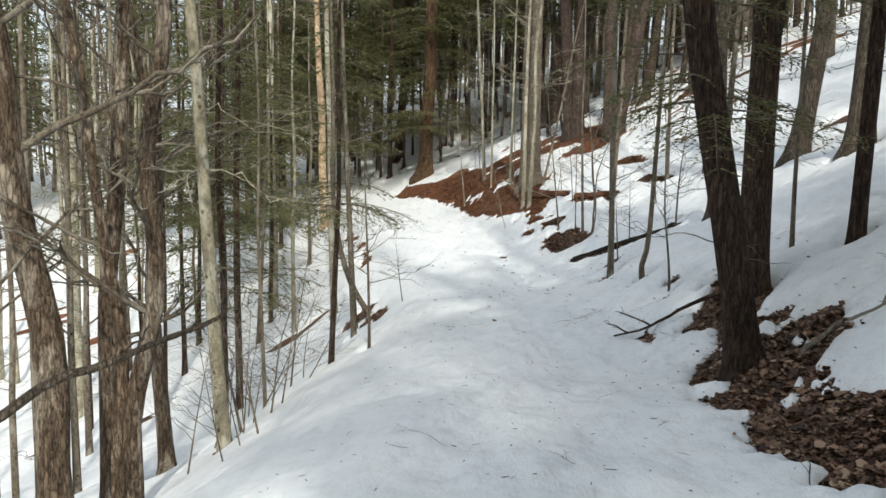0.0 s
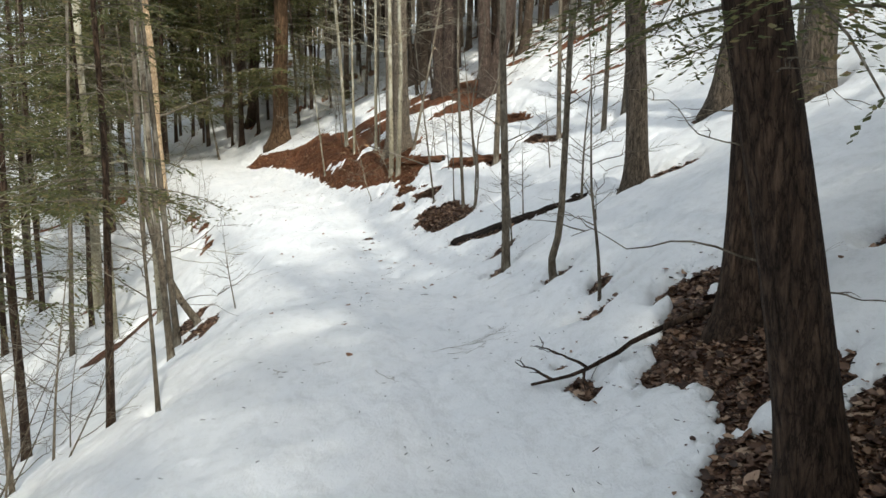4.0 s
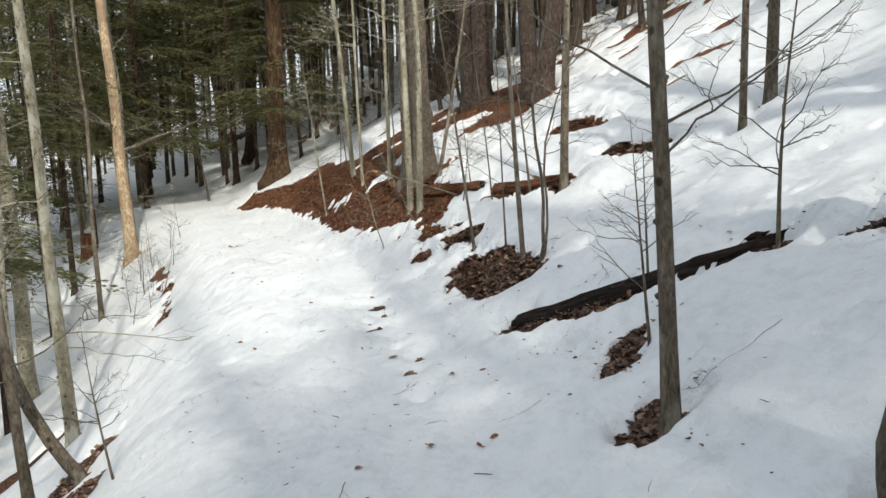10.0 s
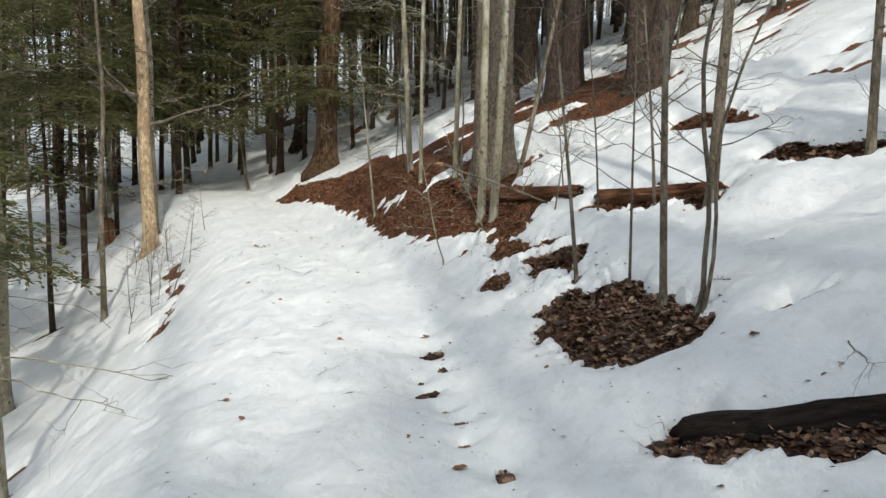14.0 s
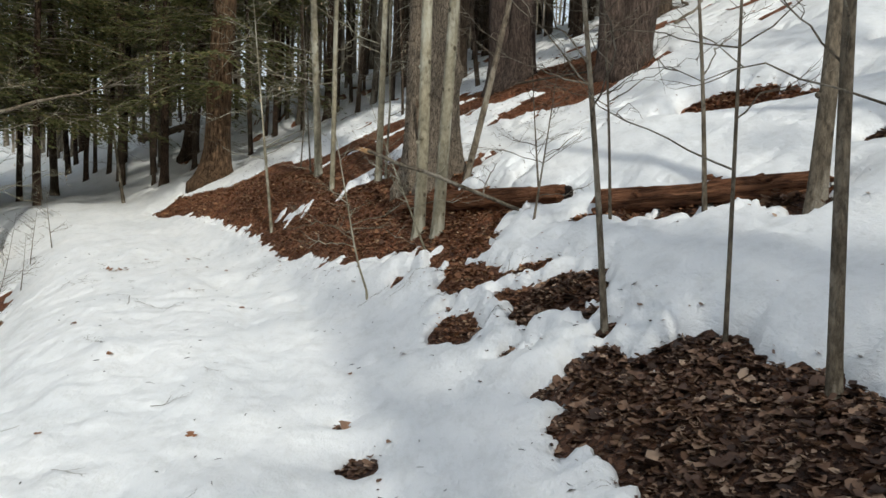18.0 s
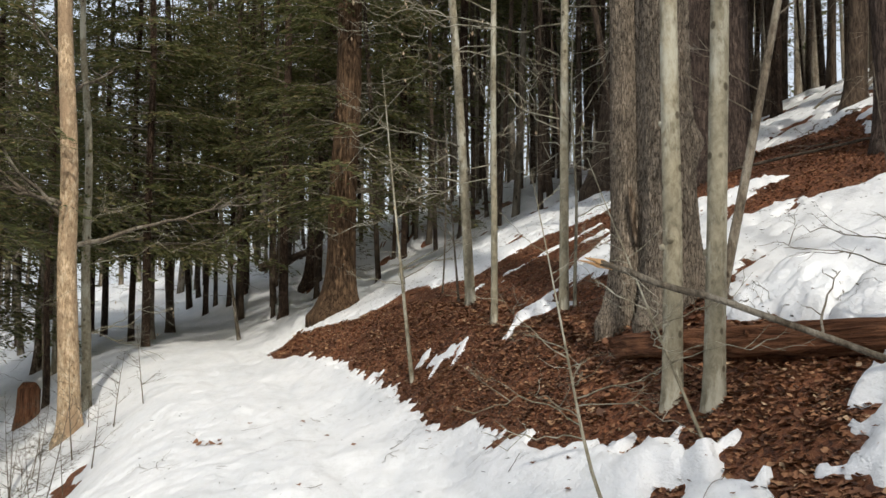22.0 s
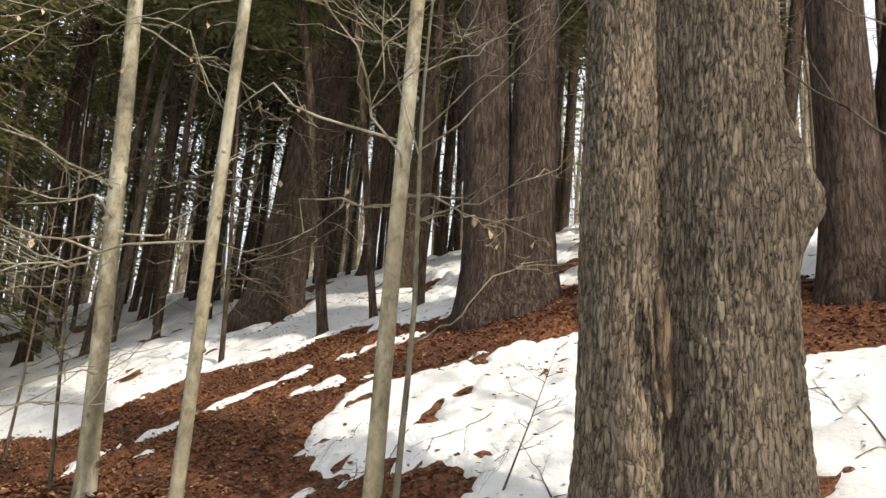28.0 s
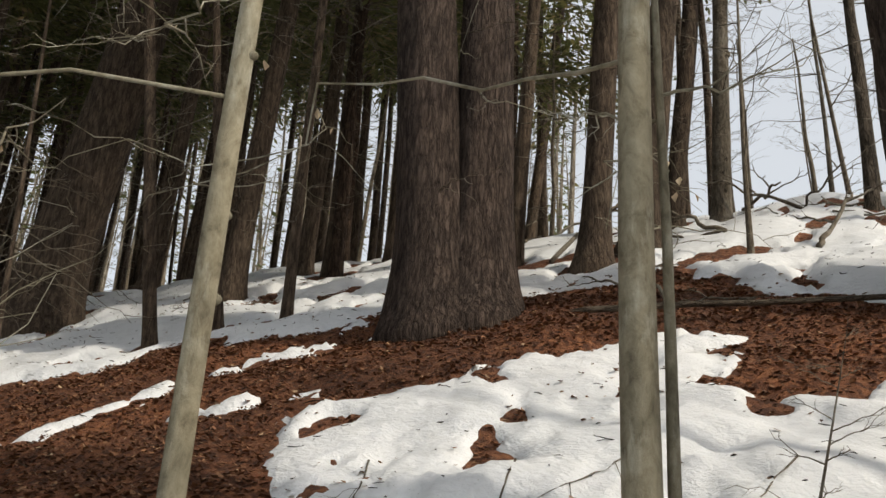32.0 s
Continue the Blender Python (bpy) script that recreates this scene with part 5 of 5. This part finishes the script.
def leaf_pile(heap, x, y, z, rg, lo, hi, tilt, fine=True):
    """Dry leaves at the given places: folded on the midrib, curled, some lobed."""
    n = len(x)
    a, b = rg.uniform(0, 2 * np.pi, n), rg.normal(0, tilt, (n, 2))
    size = lo + (hi - lo) * rg.uniform(0, 1, n) ** 1.8
    f = np.stack([np.cos(a), np.sin(a), b[:, 0]], -1)
    f /= np.linalg.norm(f, axis=1)[:, None]
    w = np.cross(np.stack([0 * a, 0 * a, 1 + 0 * a], -1) + 0.6 * rg.normal(0, tilt, (n, 3)), f)
    w /= np.linalg.norm(w, axis=1)[:, None]
    up = np.cross(f, w)
    c = np.stack([x, y, z], -1)
    L, W = size[:, None], size[:, None] * rg.uniform(0.24, 0.5, n)[:, None]
    fold = rg.uniform(-0.15, 0.45, n)[:, None]
    curl = rg.uniform(-0.35, 0.5, n)[:, None] * L
    if not fine:
        v = np.stack([c - f * L * 0.5, c - f * L * 0.18 + w * W + up * W * fold, c + f * L * 0.2 + w * W * 0.85 + up * (W * fold + curl * 0.3),
                      c + f * L * 0.5 + up * curl, c + f * L * 0.2 - w * W * 0.85 + up * (W * fold + curl * 0.3), c - f * L * 0.18 - w * W + up * W * fold], 1)
        i = np.arange(n)[:, None] * 6
        heap.add(v.reshape(-1, 3), np.vstack([i + [0, 1, 2, 3], i + [0, 3, 4, 5]]))
        return
    lobed = (rg.uniform(0, 1, n) < 0.45)[:, None]
    mid = [c + f * L * k + up * curl * q for k, q in ((-0.5, 0.25), (-0.05, 0.0), (0.5, 0.6))]
    rims = []
    for sg in (1, -1):
        for k, broad, notch in ((-0.27, 0.8, 0.75), (-0.02, 1.0, 0.42), (0.24, 0.8, 1.0)):
            wide = np.where(lobed, notch, broad) * W * rg.uniform(0.8, 1.2, n)[:, None]
            rims.append(c + f * L * (k + rg.normal(0, 0.04, n)[:, None]) + sg * w * wide + up * (wide * fold * (1 + 0.4 * sg) + curl * abs(k)))
    v = np.stack(mid + rims, 1)
    i = np.arange(n)[:, None] * 9
    heap.add(v.reshape(-1, 3), np.vstack([i + [0, 1, 4, 3], i + [1, 2, 5, 4], i + [0, 6, 7, 1], i + [1, 7, 8, 2]]))


def litter():
    rg = np.random.default_rng(21)
    heap, wet = Heap(), Heap()
    n = 1100000
    x, y = rg.uniform(-3.2, 5.4, n), rg.uniform(3.5, 38, n)
    keep = (bare(x, y) > 0.008) & ((x - along(XC, y) > 0.35) | (y > 24) | (x < -1))
    x, y = x[keep], y[keep]
    keep = (rg.uniform(0, 1, len(x)) < np.where(y < 22.6, 1.0, np.where(y < 33, 0.75, 0.4)))
    x, y = x[keep][:150000], y[keep][:150000]
    high = (x - along(XC, y) > 2.7) & (y > 27)
    for sel, lo, hi, tilt, rise in ((~high, 0.014, 0.058, 0.26, 0.02), (high, 0.009, 0.034, 0.24, 0.01)):
        for pile, some in ((heap, sel & (y > 22.6)), (wet, sel & (y <= 22.6))):
            leaf_pile(pile, x[some], y[some], soil_z(x[some], y[some]) + rg.uniform(0.0, rise, some.sum()), rg, lo, hi * (1 if pile is heap else 1.25), tilt * (1.2 if pile is heap else 1.4), fine=lo > 0.01)
    some = (rg.uniform(0, 1, len(x)) < 0.03) & (y > 22.6) & ~high
    leaf_pile(heap, x[some], y[some], soil_z(x[some], y[some]) + 0.02, rg, 0.045, 0.1, 0.4)
    some = (rg.uniform(0, 1, len(x)) < 0.02) & (y <= 22.6)
    leaf_pile(wet, x[some], y[some], soil_z(x[some], y[some]) + 0.025, rg, 0.07, 0.12, 0.4)
    n = 260000
    x, y = rg.uniform(-3.2, 5.4, n), rg.uniform(3.5, 36, n)
    edge = bare(x, y)
    keep = (edge < 0.03) & (rg.uniform(0, 1, n) < 0.25 * np.exp((edge - 0.03) / 0.06)) & (x - along(XC, y) > 1.0)
    x, y = x[keep], y[keep]
    for pile, some in ((heap, y > 22.6), (wet, y <= 22.6)):
        leaf_pile(pile, x[some], y[some], np.maximum(snow_z(x[some], y[some]), soil_z(x[some], y[some])) + 0.006, rg, 0.015, 0.05, 0.2)
    me = wet.mesh("wet_leaf_litter", False)
    me.materials.append(WET_LEAVES)
    tagged(new("wet_leaf_litter", me), "dark wet oak leaves packed in the thawed hollows", "leaf litter", kind="stuff")
    me = heap.mesh("leaf_litter", False)
    me.materials.append(LEAVES)
    tagged(new("leaf_litter", me), "dry brown beech and oak leaves lying on bare ground", "leaf litter", kind="stuff")
    # needles, bud scales and twig ends strewn over the snow
    heap = Heap()
    n = 650
    y = 3 + 28 * rg.uniform(0, 1, n) ** 1.3
    x = along(XC, y) + rg.uniform(-1.4, 2.6, n)
    y = np.concatenate([y, rg.uniform(27, 38, 3200)])
    x = np.concatenate([x, along(XC, y[n:]) + rg.uniform(2.5, 12, 3200)])
    keep = bare(x, y) < -0.03
    x, y = x[keep], y[keep]
    z = snow_z(x, y)
    for a, b, c in zip(x, y, z):
        t = rg.uniform(0, 2 * np.pi)
        h = rg.uniform(0.005, 0.026) * (3 if rg.uniform() < 0.06 else 1)
        d = np.array([np.cos(t) * h, np.sin(t) * h, rg.normal(0, 0.12) * h])
        m = np.array([a, b, c + 0.004])
        heap.tube(np.array([m - d, m + rg.normal(0, 0.1 * h, 3), m + d]), np.array([0.0015, 0.0025, 0.001]) * rg.uniform(0.6, 1.6), 3)
    me = heap.mesh("needle_litter", False)
    me.materials.append(BARK["wet"])
    tagged(new("needle_litter", me), "dark needles and twig ends strewn over the snow", "litter", kind="stuff")


litter()


def fallen_leaf(x, y, size, seed):
    rg = np.random.default_rng(seed)
    z = snow_at(x, y)
    heap = Heap()
    leaf_pile(heap, np.zeros(1), np.zeros(1), np.zeros(1) + 0.008, rg, size, size, 0.2)
    me = heap.mesh("fallen_leaf", False)
    me.materials.append(LEAVES)
    ob = tagged(new("fallen_leaf", me), "single dry brown leaf lying on the snow", "leaf", "leaves on the snow")
    ob.location = (x, y, z)


lr = np.random.default_rng(4)
for x, y, size in ((0.89, 14.66, 0.07), (0.62, 13.8, 0.07), (0.55, 12.6, 0.09), (0.58, 11.0, 0.08), (1.2, 16.4, 0.06), (2.0, 16.2, 0.05),
                   (-1.62, 28.9, 0.09), (-1.7, 28.95, 0.11), (-1.78, 29.0, 0.1), (-1.85, 28.97, 0.09), (-1.66, 29.05, 0.08), (-1.9, 29.04, 0.1),
                   (-1.0, 30.2, 0.08), (-0.6, 29.3, 0.07), (1.25, 18.1, 0.1), (1.9, 18.3, 0.07)):
    fallen_leaf(x, y, size, int(lr.integers(9999)))
for k in range(46):
    y = lr.uniform(8.5, 31)
    fallen_leaf(float(along(XC, y)) + lr.uniform(-1.2, 3.6), y, lr.uniform(0.04, 0.08), int(lr.integers(9999)))


def twig(x, y, turn, length, seed):
    rg = np.random.default_rng(seed)
    z = snow_at(x, y)
    heap = Heap()
    limb(heap, np.zeros(3), (math.cos(turn), math.sin(turn), 0.02), length, 0.004, rg, 4, 0.0, 0.45, 3)
    me = heap.mesh("twig", True)
    v = np.zeros(len(me.vertices) * 3, np.float32)
    me.vertices.foreach_get("co", v)
    v = v.reshape(-1, 3)
    v[:, 2] = np.maximum(v[:, 2] * 0.4, 0) + 0.004 + np.maximum(snow_z(v[:, 0] + x, v[:, 1] + y), soil_z(v[:, 0] + x, v[:, 1] + y)) - z
    me.vertices.foreach_set("co", v.ravel())
    me.materials.append(BARK["young"])
    ob = tagged(new("twig", me), "thin dry twig fallen on the snow", "twig", "twigs on the snow")
    ob.location = (x, y, z)
    return ob


for k in range(7):
    twig(1.45 + lr.uniform(-0.12, 0.3), 11.0 + lr.uniform(-0.12, 0.2), lr.uniform(-0.6, 0.6), lr.uniform(0.2, 0.45), 300 + k)
for k in range(60):
    y = lr.uniform(4.0, 31)
    twig(float(along(XC, y)) + lr.uniform(-1.3, 3.2), y, lr.uniform(0, 6.3), lr.uniform(0.12, 0.5), 400 + k)
for k in range(34):
    y = lr.uniform(25.0, 31.5)
    x = float(np.interp(y, [25.0, 28.0, 31.5], [2.0, 0.9, 0.2])) + lr.uniform(0.0, 2.2)
    tagged(twig(x, y, lr.uniform(0, 6.3), lr.uniform(0.25, 0.9), 500 + k), "dead twig lying among brown leaves on the bank", group="twigs on the leaf bank")
